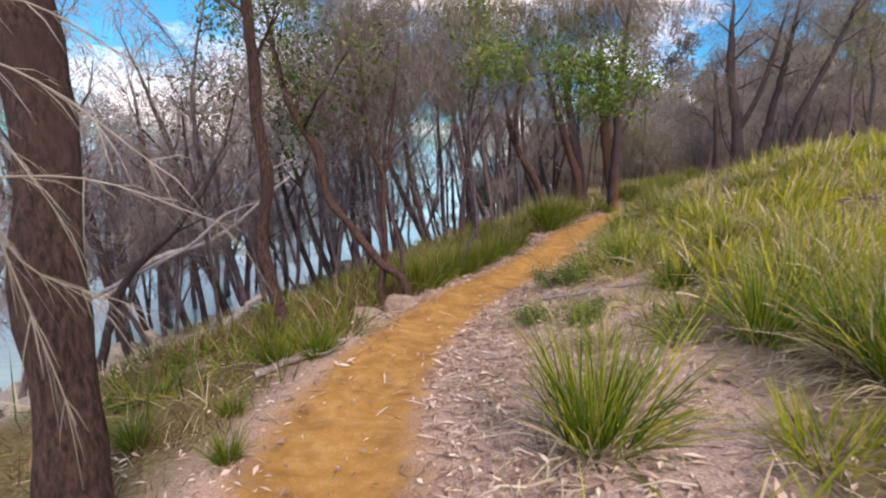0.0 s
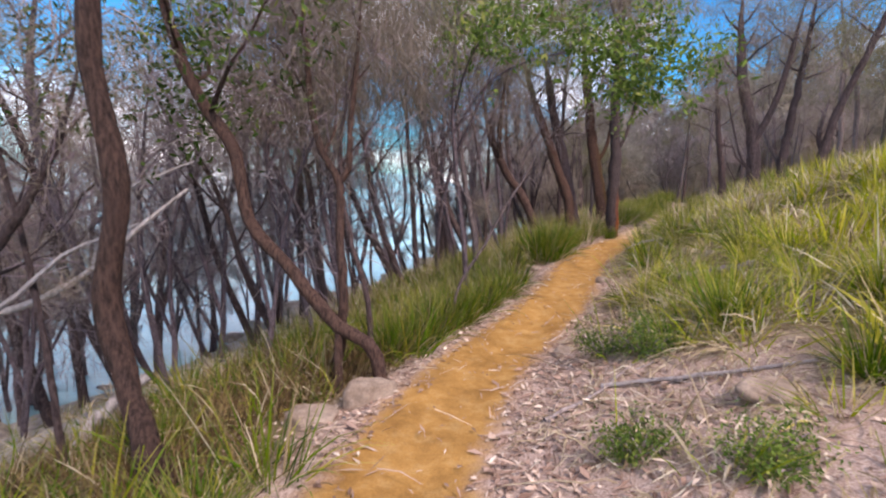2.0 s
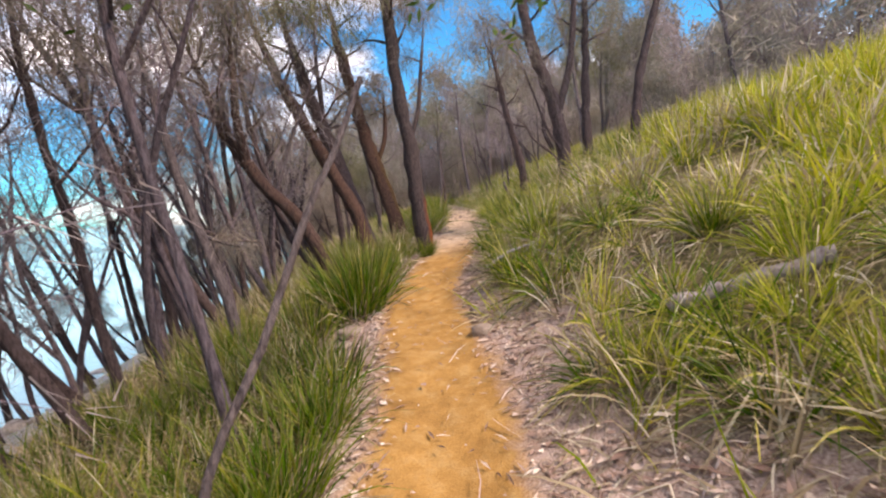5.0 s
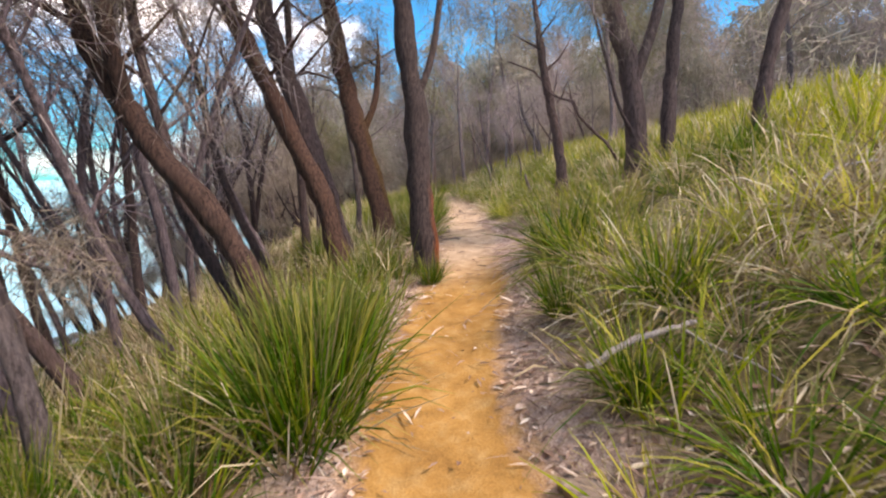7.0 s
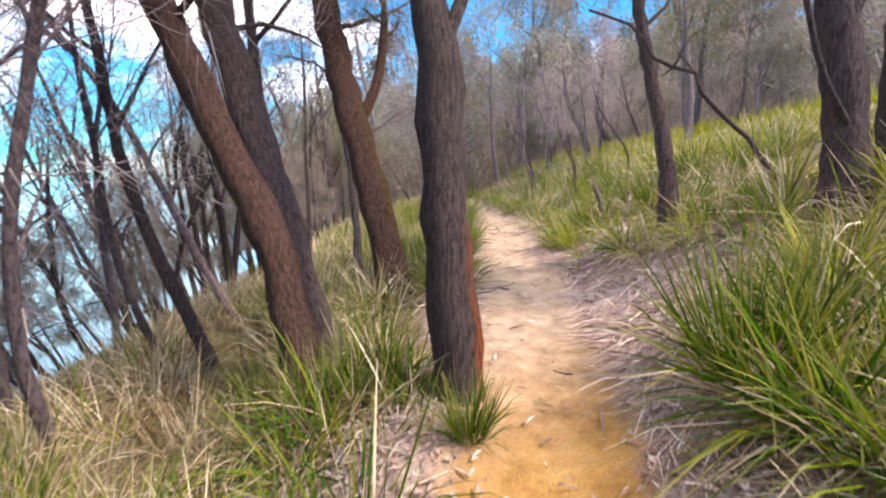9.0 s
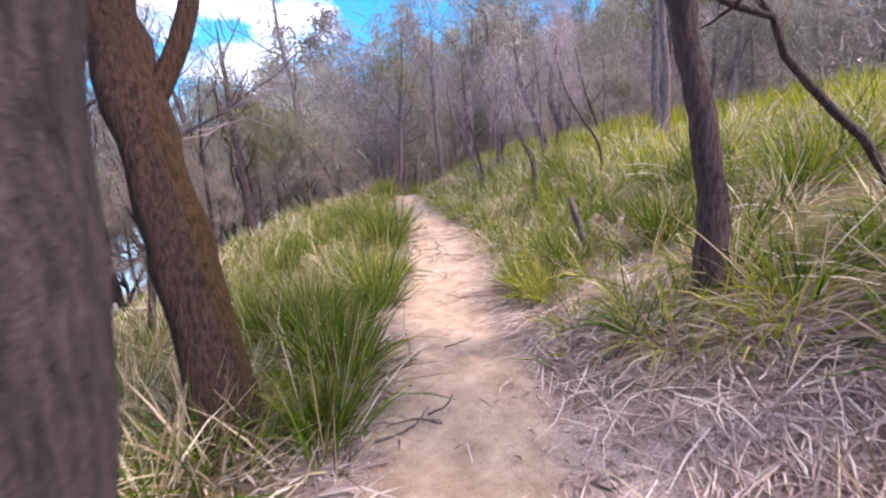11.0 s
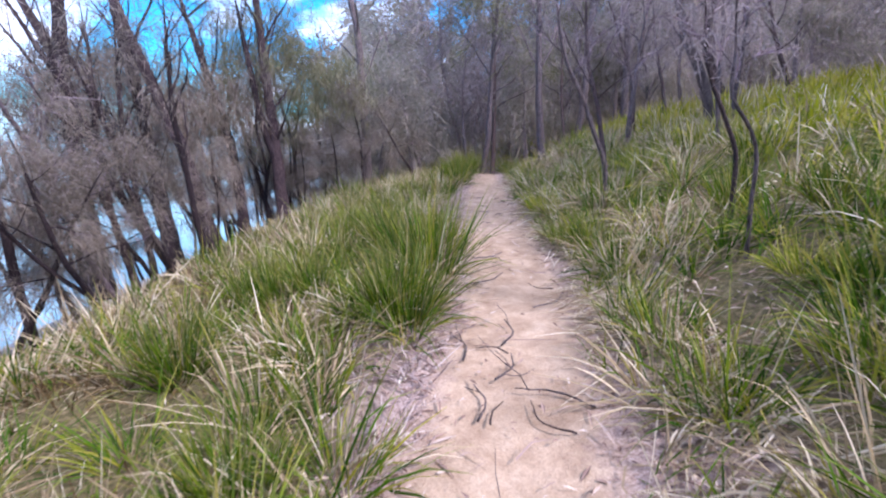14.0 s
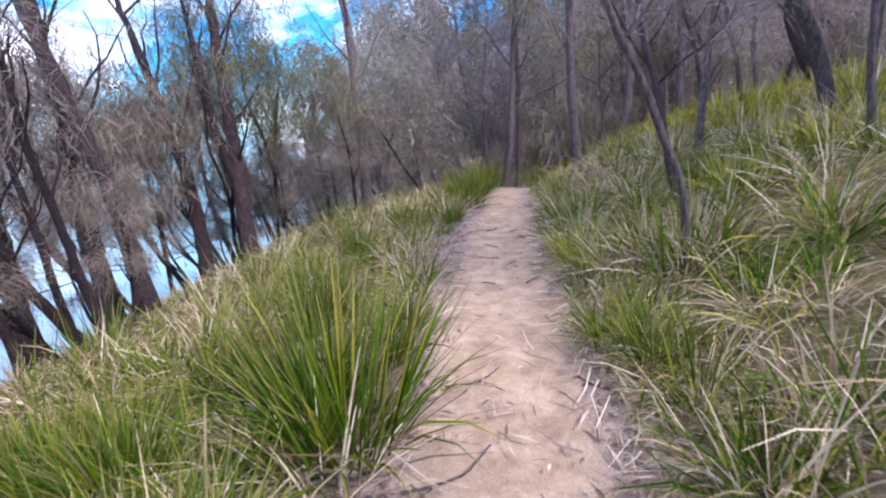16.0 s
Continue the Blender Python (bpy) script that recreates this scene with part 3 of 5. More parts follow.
def hero(name, label, pts, radius, bark_mat, seed, sink=0.25, **kw):
    """A tree given by points of its trunk in the place; its foot goes a little into the soil."""
    P = np.array(pts, float)
    g = stand(P[0, 0], P[0, 1])
    if P[0, 2] > g:
        first = P[0] + (P[0] - P[1]) / max(P[1, 2] - P[0, 2], 0.05) * (P[0, 2] - g)
        first[2] = stand(first[0], first[1])
        P = np.vstack([first, P]) if P[0, 2] - g > 0.15 else np.vstack([first, P[1:]])
    else:
        P[0, 2] = g
    base = P[0].copy()
    foot = base - np.array([0, 0, sink])
    line = np.vstack([foot, P[1:] if np.linalg.norm(P[1] - P[0]) > 0.2 else P[2:]]) - base
    forks = [(np.array(l, float) - base, r) for l, r in kw.pop("forks", ())]
    return tree(name, label, tuple(base), line, radius, bark_mat, seed, forks=forks, **kw)


r_leaf = np.random.default_rng(61)


def leaf_cloud(owner, spots, size, count, per, mat, ln=0.1, w=0.034, name="leaf_spray"):
    """Sprays of leaves gathered round some places of a crown."""
    tips = np.concatenate([np.array(p) + r_leaf.normal(size=(count, 3)) * size for p in spots]) - np.array(owner.location)
    tagged(part(name, leaves(r_leaf, tips, per, ln, w, 0.07).mesh(name, mat, False), owner), kind="stuff")


def needle_cloud(owner, spots, size, count, per, mat, ln=0.24, w=0.008):
    tips = np.concatenate([np.array(p) + r_leaf.normal(size=(count, 3)) * size for p in spots]) - np.array(owner.location)
    tagged(part("needle_spray", needles(r_leaf, tips, per, ln, w, 0.7, 0.1).mesh("needle_spray", mat, False), owner), kind="stuff")


# its unseen crown is thickened to shade the ground on the left
first = hero("sheoak_tree", "thick reddish-brown trunk with furrowed bark close beside the trail", [(-1.48, 1.71, -0.3), (-1.57, 1.86, 0.66), (-1.67, 2.04, 1.45), (-1.76, 2.16, 2.02), (-1.9, 2.4, 3.6), (-2.0, 2.6, 5.2)],
     0.135, BARK_BROWN, 11, start=0.5, limb_count=14, reach=0.34, per=9, rise=0.6, taper=0.6, flare=1.15)
wavy = hero("sheoak_tree", "slender wavy brown trunk below the trail edge", [(-1.88, 5.34, -0.42), (-1.98, 5.4, -0.18), (-2.06, 5.45, 0.08), (-2.11, 5.49, 0.33), (-2.07, 5.48, 0.64), (-2.0, 5.48, 0.95), (-2.03, 5.48, 1.24), (-2.08, 5.5, 1.52), (-2.11, 5.5, 1.8), (-2.12, 5.52, 2.07), (-2.2, 5.6, 3.2), (-2.3, 5.8, 4.8)],
     0.076, BARK_BROWN, 12, taper=0.65, start=0.55, limb_count=8, reach=0.22, leafy=True, foliage=GUM_LEAF, needle=0.09, width=0.03, per=3)
crooked = hero("leaning_tree", "crooked brown trunk leaning out from two rocks at the trail", [(-0.46, 6.6, -0.68), (-0.5, 6.63, -0.52), (-0.6, 6.66, -0.36), (-0.78, 6.69, -0.26), (-0.98, 6.72, -0.1), (-1.32, 6.8, 0.31), (-1.68, 6.9, 0.71), (-1.76, 6.95, 1.04), (-1.82, 7.0, 1.31), (-2.09, 7.1, 1.69), (-2.3, 7.15, 2.1), (-2.42, 7.21, 2.45), (-2.7, 7.4, 3.7)],
     0.064, BARK_BROWN, 13, taper=0.75, flare=1.1, start=0.55, limb_count=8, reach=0.3, per=5, leafy=True, foliage=GUM_LEAF, needle=0.09, width=0.028)
prop = Pile()
prop.tube(curve_through(np.array([(-0.86, 6.7, -0.22), (-0.87, 6.68, -0.45), (-0.86, 6.64, -0.7), (-0.85, 6.6, -1.0)]) - np.array(crooked.location), 10), np.linspace(0.036, 0.045, 10), 9)
part("prop_root", prop.mesh("prop_root", BARK_BROWN), crooked)
forked = hero("sheoak_tree", "thin dark forked tree behind the leaning trunk", [(-0.95, 6.85, -0.8), (-0.83, 6.8, 0.12), (-0.88, 6.87, 0.63), (-0.89, 6.92, 1.07), (-1.05, 7.0, 1.35), (-1.15, 7.06, 1.72), (-1.2, 7.14, 2.13), (-1.3, 7.3, 3.2)],
     0.05, BARK_BROWN, 14, start=0.55, limb_count=6, reach=0.22, per=3, rise=1.3, forks=[([(-0.89, 6.92, 1.05), (-0.8, 6.9, 1.2), (-0.8, 6.94, 1.45), (-0.76, 7.0, 1.95), (-0.7, 7.1, 2.9)], 0.03)])
hero("sheoak_sapling", "thin bowed dark stem beside a forked tree", [(-0.62, 7.25, -0.7), (-0.66, 7.25, -0.04), (-0.81, 7.34, 0.41), (-0.9, 7.42, 0.82), (-0.95, 7.5, 1.3), (-0.8, 7.7, 2.4)], 0.034, BARK_DARK, 15, start=0.6, limb_count=4, per=2, rise=1.4)
hero("sheoak_tree", "straight dark trunk with a rust-orange stain at the trail edge", [(4.72, 13.55, -0.2), (4.72, 13.71, 0.82), (4.76, 13.85, 1.65), (4.75, 14.03, 2.55), (4.82, 14.25, 4.2), (4.9, 14.4, 6.0)],
     0.148, BARK_RUSTY, 16, taper=0.6, forks=[([(4.78, 13.84, 1.8), (4.96, 13.82, 2.23), (5.12, 13.84, 2.93), (5.33, 13.87, 3.9)], 0.045)], start=0.55, reach=0.26, flare=1.25)
leaner = hero("sheoak_tree", "dark brown trunk leaning towards the lake", [(4.13, 14.44, -0.42), (3.96, 14.76, 0.65), (3.73, 15.05, 1.41), (3.46, 15.39, 2.29), (3.22, 15.69, 3.06), (2.8, 16.2, 4.8)],
     0.142, BARK_MOSSY, 17, taper=0.6, start=0.5, reach=0.26, flare=1.15)
hero("sheoak_tree", "dark trunk leaning towards the lake beside another", [(4.34, 14.9, -0.4), (4.15, 15.11, 0.63), (4.01, 15.38, 1.57), (3.84, 15.66, 2.43), (3.7, 15.9, 3.29), (3.5, 16.3, 5.0)],
     0.165, BARK_DARK, 18, taper=0.6, start=0.5, reach=0.26, flare=1.15)
hero("sheoak_tree", "large furrowed brown trunk leaning over the grass with a side limb", [(5.47, 15.76, -0.2), (5.36, 16.05, 0.7), (5.28, 16.28, 1.45), (5.2, 16.52, 2.2), (5.1, 16.8, 3.4), (4.9, 17.2, 5.6)],
     0.178, BARK_MOSSY, 19, taper=0.62, start=0.5, reach=0.26, flare=1.2, sides=18, forks=[([(5.28, 16.31, 1.55), (5.43, 16.29, 1.85), (5.52, 16.27, 2.06), (5.62, 16.3, 2.5), (5.7, 16.4, 3.3)], 0.065)])
hero("sheoak_sapling", "slim grey stem between two dark trunks", [(5.46, 16.85, -0.3), (5.45, 16.9, 0.96), (5.35, 17.1, 2.26), (5.33, 17.3, 3.4)], 0.055, BARK_GREY, 20, start=0.5, limb_count=5, per=3)
hero("sheoak_tree", "dark forked trunk leaning far towards the lake", [(2.68, 12.8, -0.3), (2.58, 12.92, 0.22), (2.48, 13.06, 0.47), (2.36, 13.12, 0.71), (2.24, 13.22, 0.91), (2.12, 13.42, 1.11), (1.92, 13.72, 1.56), (1.77, 13.9, 1.95), (1.64, 14.2, 2.6), (1.5, 14.5, 3.5)],
     0.114, BARK_BROWN, 21, taper=0.55, start=0.6, reach=0.25, forks=[([(1.94, 13.69, 1.52), (1.86, 13.6, 2.1), (1.91, 13.62, 2.73), (1.95, 13.7, 3.48)], 0.07)], flare=1.1)
hero("sheoak_tree", "dark thin trunk leaning behind a forked one", [(2.48, 13.21, 0.04), (2.27, 13.43, 0.58), (2.12, 13.7, 1.67), (2.06, 13.81, 2.15), (2.07, 13.9, 2.85), (2.06, 14.02, 3.66)], 0.062, BARK_DARK, 22, start=0.5, limb_count=7, flare=1.1)
hero("pale_gum_tree", "pale smooth trunk leaning below the grass edge", [(1.3, 12.4, -0.8), (1.2, 12.52, 0.02), (1.06, 12.72, 0.72), (0.94, 12.91, 1.46), (0.88, 13.05, 2.0), (0.75, 13.4, 3.6)],
     0.075, BARK_GREY, 23, start=0.55, limb_count=6, per=3, forks=[([(1.1, 12.7, 0.62), (1.3, 12.58, 0.5), (1.55, 12.45, 0.42)], 0.02)], flare=1.2)
hero("sheoak_tree", "dark leaning trunk above the shore", [(0.8, 15.5, -1.2), (0.74, 15.62, 0.3), (0.67, 15.82, 1.2), (0.5, 16.06, 2.04), (0.2, 16.6, 4.0)], 0.09, BARK_DARK, 24, start=0.45)
hero("sheoak_tree", "dark trunk that forks low into two spreading limbs in the grass", [(7.46, 12.7, 0.9), (7.47, 12.86, 2.0), (7.43, 12.93, 2.4), (7.35, 13.03, 2.79), (7.25, 13.22, 3.62), (7.2, 13.5, 5.6)],
     0.15, BARK_DARK, 25, taper=0.5, start=0.5, reach=0.25, forks=[([(7.47, 12.86, 2.05), (7.65, 12.8, 2.53), (7.83, 12.76, 3.1), (7.93, 12.76, 3.58), (8.2, 12.8, 5.2)], 0.075), ([(7.45, 12.7, 1.3), (7.2, 12.85, 1.75), (7.05, 12.95, 2.3), (6.95, 13.1, 2.9), (6.8, 13.2, 3.6)], 0.025)], flare=1.3)
hero("sheoak_tree", "straight slim brown trunk on the grassy slope", [(8.01, 12.65, 1.05), (8.15, 12.73, 2.41), (8.32, 12.78, 3.68), (8.5, 12.85, 5.6)], 0.1, BARK_DARK, 26, start=0.5, reach=0.22, flare=1.15)
hero("sheoak_tree", "curved slim trunk leaning up the grassy slope", [(7.78, 11.48, 1.1), (7.92, 11.5, 1.79), (8.04, 11.47, 2.51), (8.22, 11.36, 3.22), (8.45, 11.25, 4.07), (8.8, 11.15, 5.6)], 0.085, BARK_DARK, 27, start=0.6, reach=0.22, flare=1.15)
hero("sheoak_tree", "dark rough trunk standing above dry grass", [(7.9, 14.34, 0.55), (7.92, 14.42, 1.22), (7.88, 14.6, 2.0), (7.83, 14.78, 2.85), (7.75, 15.0, 4.4)], 0.095, BARK_DARK, 28, start=0.55, reach=0.22, limb_count=7)
lake_a = hero("sheoak_tree", "dark slender trunk leaning above the lake", [(5.62, 28.2, -2.05), (5.53, 28.3, 0.06), (5.54, 28.3, 1.3), (5.56, 28.35, 2.2), (5.73, 28.4, 4.3), (5.8, 28.6, 6.0)], 0.18, BARK_SHADED, 29, start=0.5, rise=1.7, per=1, twig_mat=TWIG_SHADED, forks=[([(5.56, 28.34, 2.1), (5.35, 28.4, 2.8), (5.05, 28.45, 3.6), (4.7, 28.5, 4.6)], 0.08)])
lake_b = hero("sheoak_tree", "dark slender trunk above the lake", [(7.03, 27.6, -1.6), (6.87, 28.0, 0.06), (6.76, 28.4, 1.36), (6.49, 29.1, 3.57), (6.3, 29.8, 6.0)], 0.16, BARK_SHADED, 30, start=0.4, rise=1.7, per=1, twig_mat=TWIG_SHADED)
lake_c = hero("sheoak_tree", "dark forked trunk at the end of the grass", [(9.29, 27.67, -0.9), (9.26, 28.1, 0.97), (9.2, 28.5, 2.82), (9.15, 29.0, 5.4)], 0.14, BARK_SHADED, 31, start=0.35, rise=1.7, per=1, twig_mat=TWIG_SHADED, forks=[([(9.27, 27.95, 0.4), (9.05, 28.1, 1.2), (8.9, 28.3, 2.4), (8.7, 28.6, 4.2)], 0.08)])
hero("sheoak_tree", "dark leaning trunk above the lake", [(7.79, 26.49, -1.4), (7.55, 27.0, 0.26), (6.89, 27.9, 2.49), (6.35, 28.6, 4.2), (6.0, 29.2, 5.6)], 0.14, BARK_SHADED, 32, start=0.4, rise=1.7, per=1, twig_mat=TWIG_SHADED)
hero("sheoak_tree", "dark trunk in the row above the lake", [(8.50, 28.36, -1.31), (8.40, 28.56, 0.59), (8.05, 28.86, 2.39), (7.50, 29.26, 4.59)], 0.13, BARK_SHADED, 38, start=0.4, rise=1.7, per=1, twig_mat=TWIG_SHADED)
hero("sheoak_sapling", "thin dark stem standing in the grass", [(5.42, 18.8, -0.8), (5.55, 19.0, 0.33), (5.62, 19.2, 1.48), (5.7, 19.35, 2.25), (5.8, 19.7, 3.8)], 0.04, BARK_DARK, 33, start=0.5, limb_count=6, per=3)
hero("gum_tree", "tall pale grey gum behind the end of the trail", [(12.1, 30.2, 0.1), (12.1, 30.4, 2.0), (12.05, 30.6, 3.8), (11.85, 30.9, 5.15), (11.7, 31.3, 8.0)], 0.13, BARK_GREY, 34, start=0.35, limb_count=10, reach=0.3)
for k, (pts, r) in enumerate([
        ([(13.61, 22.23, 0.5), (13.58, 22.43, 0.97), (13.49, 22.6, 1.79), (13.45, 22.75, 2.2), (13.4, 23.0, 3.8)], 0.046),
        ([(15.12, 23.38, 0.92), (15.27, 23.5, 1.86), (15.42, 23.6, 2.37), (15.8, 23.8, 4.2)], 0.058),
        ([(18.03, 24.96, 1.7), (17.99, 25.1, 2.31), (17.92, 25.3, 3.0), (17.8, 25.6, 4.6)], 0.05),
        ([(20.23, 26.32, 2.2), (20.21, 26.45, 2.75), (20.3, 26.55, 3.29), (20.5, 26.8, 5.0)], 0.055),
        ([(21.3, 25.88, 2.4), (21.17, 26.0, 2.72), (21.05, 26.2, 3.27), (21.5, 26.4, 6.0)], 0.15),
        ([(15.93, 21.87, 1.3), (16.1, 22.0, 1.99), (16.27, 22.1, 2.65), (16.45, 22.3, 4.2)], 0.045),
        ([(19.79, 23.11, 2.3), (19.69, 23.3, 2.68), (19.53, 23.5, 3.3), (19.3, 23.9, 5.0)], 0.06),
        ([(15.87, 26.87, 0.6), (15.83, 27.1, 1.84), (15.87, 27.3, 3.09), (16.0, 27.6, 6.0)], 0.11),
        ([(17.05, 27.48, 1.0), (17.09, 27.7, 1.86), (17.2, 28.0, 4.0)], 0.05),
        ([(12.26, 21.02, 0.51), (12.22, 21.05, 0.96), (12.04, 21.1, 1.35), (11.85, 21.15, 1.76), (11.68, 21.2, 2.04), (11.4, 21.3, 3.2)], 0.036),
        ([(11.49, 18.87, 0.81), (11.45, 18.9, 1.26), (11.34, 18.95, 1.5), (11.21, 19.0, 1.74), (11.05, 19.1, 2.6)], 0.024),
        ([(11.07, 18.47, 0.89), (11.03, 18.5, 1.34), (10.89, 18.5, 1.47), (10.7, 18.5, 1.63), (10.76, 18.55, 1.78), (10.7, 18.6, 2.5)], 0.018),
        ([(11.65, 17.64, 1.06), (11.61, 17.67, 1.51), (11.34, 17.8, 1.9), (11.09, 17.9, 2.26), (10.86, 18.0, 2.9)], 0.026),
        ([(14.34, 21.03, 1.4), (14.31, 21.1, 1.95), (14.36, 21.15, 2.45), (14.2, 21.3, 3.8)], 0.04),
        ([(16.5, 24.5, 1.35), (16.41, 24.6, 2.25), (16.0, 24.7, 3.25), (15.6, 24.9, 4.2)], 0.045),
        ([(15.9, 22.4, 1.9), (15.74, 22.45, 2.31), (15.56, 22.5, 2.55), (15.35, 22.6, 3.0), (15.1, 22.8, 4.6)], 0.1),
        ([(16.38, 30.11, 0.9), (16.49, 30.3, 1.97), (16.54, 30.5, 3.56), (16.6, 30.9, 5.5)], 0.08)]):
    hero("sheoak_sapling", "thin crooked grey stem on the grassy slope", pts, r, BARK_GREY if k % 2 else BARK_DARK, 40 + k, start=0.35 if r > 0.043 else 0.6, limb_count=8 if r > 0.043 else 5, reach=0.3 if r > 0.043 else 0.2, rise=1.3, foliage=NEEDLE_MAUVE, per=2 if r > 0.043 else 1,
         group="saplings on the slope", flare=1.1, sides=8)

needle_cloud(lake_a, [(5.6, 29.0, 1.6), (5.9, 28.9, 2.4), (5.4, 29.3, 0.9), (5.1, 28.8, 1.9), (6.2, 28.4, 0.6)], (0.6, 0.5, 0.35), 90, 11, NEEDLE, 0.3, 0.012)
needle_cloud(lake_b, [(6.8, 29.2, 1.5), (7.3, 29.0, 2.0), (6.5, 29.4, 2.5), (7.6, 28.8, 1.2), (7.2, 28.2, 0.5), (8.1, 28.3, 1.7)], (0.6, 0.5, 0.35), 90, 11, NEEDLE, 0.3, 0.012)
needle_cloud(lake_c, [(9.1, 29.2, 2.7), (8.5, 29.1, 1.8), (10.1, 28.9, 2.1), (10.8, 28.9, 2.3), (9.6, 29.3, 3.4)], (0.6, 0.5, 0.4), 90, 11, NEEDLE_OLIVE, 0.3, 0.012)

hero("sheoak_tree", "dark trunk leaning in from the shore", [(-4.7, 6.1, -1.6), (-4.14, 6.19, -0.33), (-3.53, 6.26, 0.29), (-3.17, 6.31, 0.79), (-2.93, 6.37, 1.28), (-2.7, 6.5, 2.2)], 0.062, BARK_DARK, 35, start=0.5, limb_count=6, reach=0.25, flare=1.1)
hero("sheoak_sapling", "thin dark stem among the shore trees", [(-3.05, 6.34, -1.3), (-3.15, 6.4, -0.3), (-3.3, 6.48, 0.6), (-3.45, 6.55, 1.2), (-3.5, 6.6, 2.4)], 0.03, BARK_DARK, 36, start=0.4, limb_count=6, per=3)

# the leafy gum that hangs over the trail
gum = hero("gum_tree", "slim dark gum with bright green leaves hanging over the trail", [(0.75, 9.75, -0.7), (0.62, 9.8, 0.3), (0.5, 9.9, 1.2), (0.42, 10.0, 2.2), (0.45, 10.0, 3.4), (0.5, 10.1, 5.0)], 0.042, BARK_MAUVE, 60, start=0.55, limb_count=6, reach=0.2,
     leafy=True, foliage=GUM_LEAF, per=5, needle=0.1, width=0.032,
     forks=[([(0.45, 9.95, 1.8), (0.9, 9.5, 2.5), (1.6, 8.9, 2.75), (2.3, 8.4, 2.7), (2.9, 8.0, 2.5)], 0.018), ([(0.45, 9.95, 2.1), (0.5, 9.0, 2.6), (0.6, 8.0, 2.75), (0.6, 7.2, 2.6)], 0.015)])

leaf_cloud(gum, [(2.0, 8.5, 2.75), (2.5, 8.3, 2.65), (2.9, 8.0, 2.4), (2.3, 8.3, 2.35)], (0.26, 0.26, 0.24), 44, 12, GUM_LEAF)
leaf_cloud(gum, [(0.7, 8.6, 2.75), (1.1, 8.6, 2.9), (0.6, 7.6, 2.7)], (0.3, 0.35, 0.22), 26, 7, GUM_LEAF)
needle_cloud(forked, [(-0.9, 7.2, 2.3), (-0.4, 7.4, 2.7), (-1.3, 7.3, 2.9), (0.0, 7.6, 3.0), (-0.7, 8.0, 2.6)], (0.4, 0.4, 0.3), 26, 8, NEEDLE)
needle_cloud(leaner, [(1.0, 14.0, 4.4), (1.9, 14.2, 4.0), (2.6, 14.4, 4.6), (3.3, 14.3, 4.2), (4.0, 14.4, 4.8), (0.2, 13.9, 4.7), (3.0, 14.2, 5.3), (1.6, 14.0, 5.2)], (0.5, 0.45, 0.4), 60, 8, NEEDLE_OLIVE, 0.26, 0.012)
needle_cloud(leaner, [(-0.6, 14.3, 5.4), (0.3, 14.3, 5.8), (1.1, 14.3, 5.2), (2.1, 14.3, 5.9), (2.7, 14.4, 5.3), (3.4, 14.3, 6.1), (4.4, 14.4, 5.8), (0.9, 14.5, 6.4), (5.2, 14.6, 5.4)], (0.6, 0.5, 0.5), 55, 8, NEEDLE, 0.28, 0.013)
leaf_cloud(leaner, [(2.2, 14.0, 4.4), (3.4, 14.0, 4.6), (1.2, 13.8, 4.9)], (0.45, 0.4, 0.35), 40, 7, GUM_DARK)
drooping = hero("sheoak_tree", "dense drooping she-oak behind the leaning tree", [(-1.5, 9.9, -1.2), (-1.62, 9.8, 0.4), (-1.8, 9.7, 1.8), (-1.9, 9.7, 3.0), (-1.8, 9.8, 4.6)], 0.06, BARK_DARK, 62, start=0.4, limb_count=12, reach=0.36, per=8, width=0.01)
needle_cloud(drooping, [(-3.2, 9.6, 3.1), (-2.6, 9.5, 2.7), (-2.0, 9.7, 3.2), (-1.4, 9.5, 2.6), (-0.9, 9.7, 3.2), (-0.4, 9.6, 2.8), (-1.8, 9.4, 1.9), (-2.7, 9.4, 2.0)], (0.42, 0.4, 0.36), 70, 9, NEEDLE, 0.26, 0.01)
needle_cloud(drooping, [(0.0, 13.5, 4.0), (0.9, 13.6, 3.5), (1.6, 13.4, 4.2), (-0.8, 12.5, 3.2), (-0.2, 12.0, 2.6)], (0.5, 0.45, 0.4), 60, 8, NEEDLE, 0.26, 0.011)
needle_cloud(drooping, [(-2.9, 9.8, 3.9), (-2.2, 9.9, 4.4), (-1.5, 9.8, 3.8), (-0.8, 10.0, 4.3), (-0.1, 9.9, 3.7), (0.5, 10.3, 4.2), (-1.1, 9.7, 4.9), (0.2, 10.2, 4.9)], (0.45, 0.4, 0.36), 60, 8, NEEDLE_OLIVE, 0.26, 0.009)
needle_cloud(leaner, [(4.6, 14.6, 5.0), (5.4, 14.9, 5.6), (4.9, 14.8, 6.3), (3.8, 14.6, 5.5), (6.1, 15.2, 5.2), (6.6, 15.4, 6.0)], (0.6, 0.5, 0.45), 60, 8, NEEDLE, 0.28, 0.012)
leaf_cloud(crooked, [(-3.1, 7.6, 1.9), (-2.7, 7.8, 2.2), (-3.5, 7.7, 2.4), (-2.6, 7.7, 1.5), (-3.0, 7.3, 2.7), (-2.5, 7.5, 3.0), (-3.7, 7.4, 2.0), (-2.9, 7.6, 3.4)], (0.34, 0.34, 0.28), 26, 6, GUM_DARK)
leaf_cloud(crooked, [(-1.6, 7.0, 1.9), (-1.2, 7.2, 2.3), (-2.3, 7.3, 2.3), (-1.9, 7.3, 2.8)], (0.25, 0.25, 0.2), 18, 5, GUM_DARK)
strands = Pile()
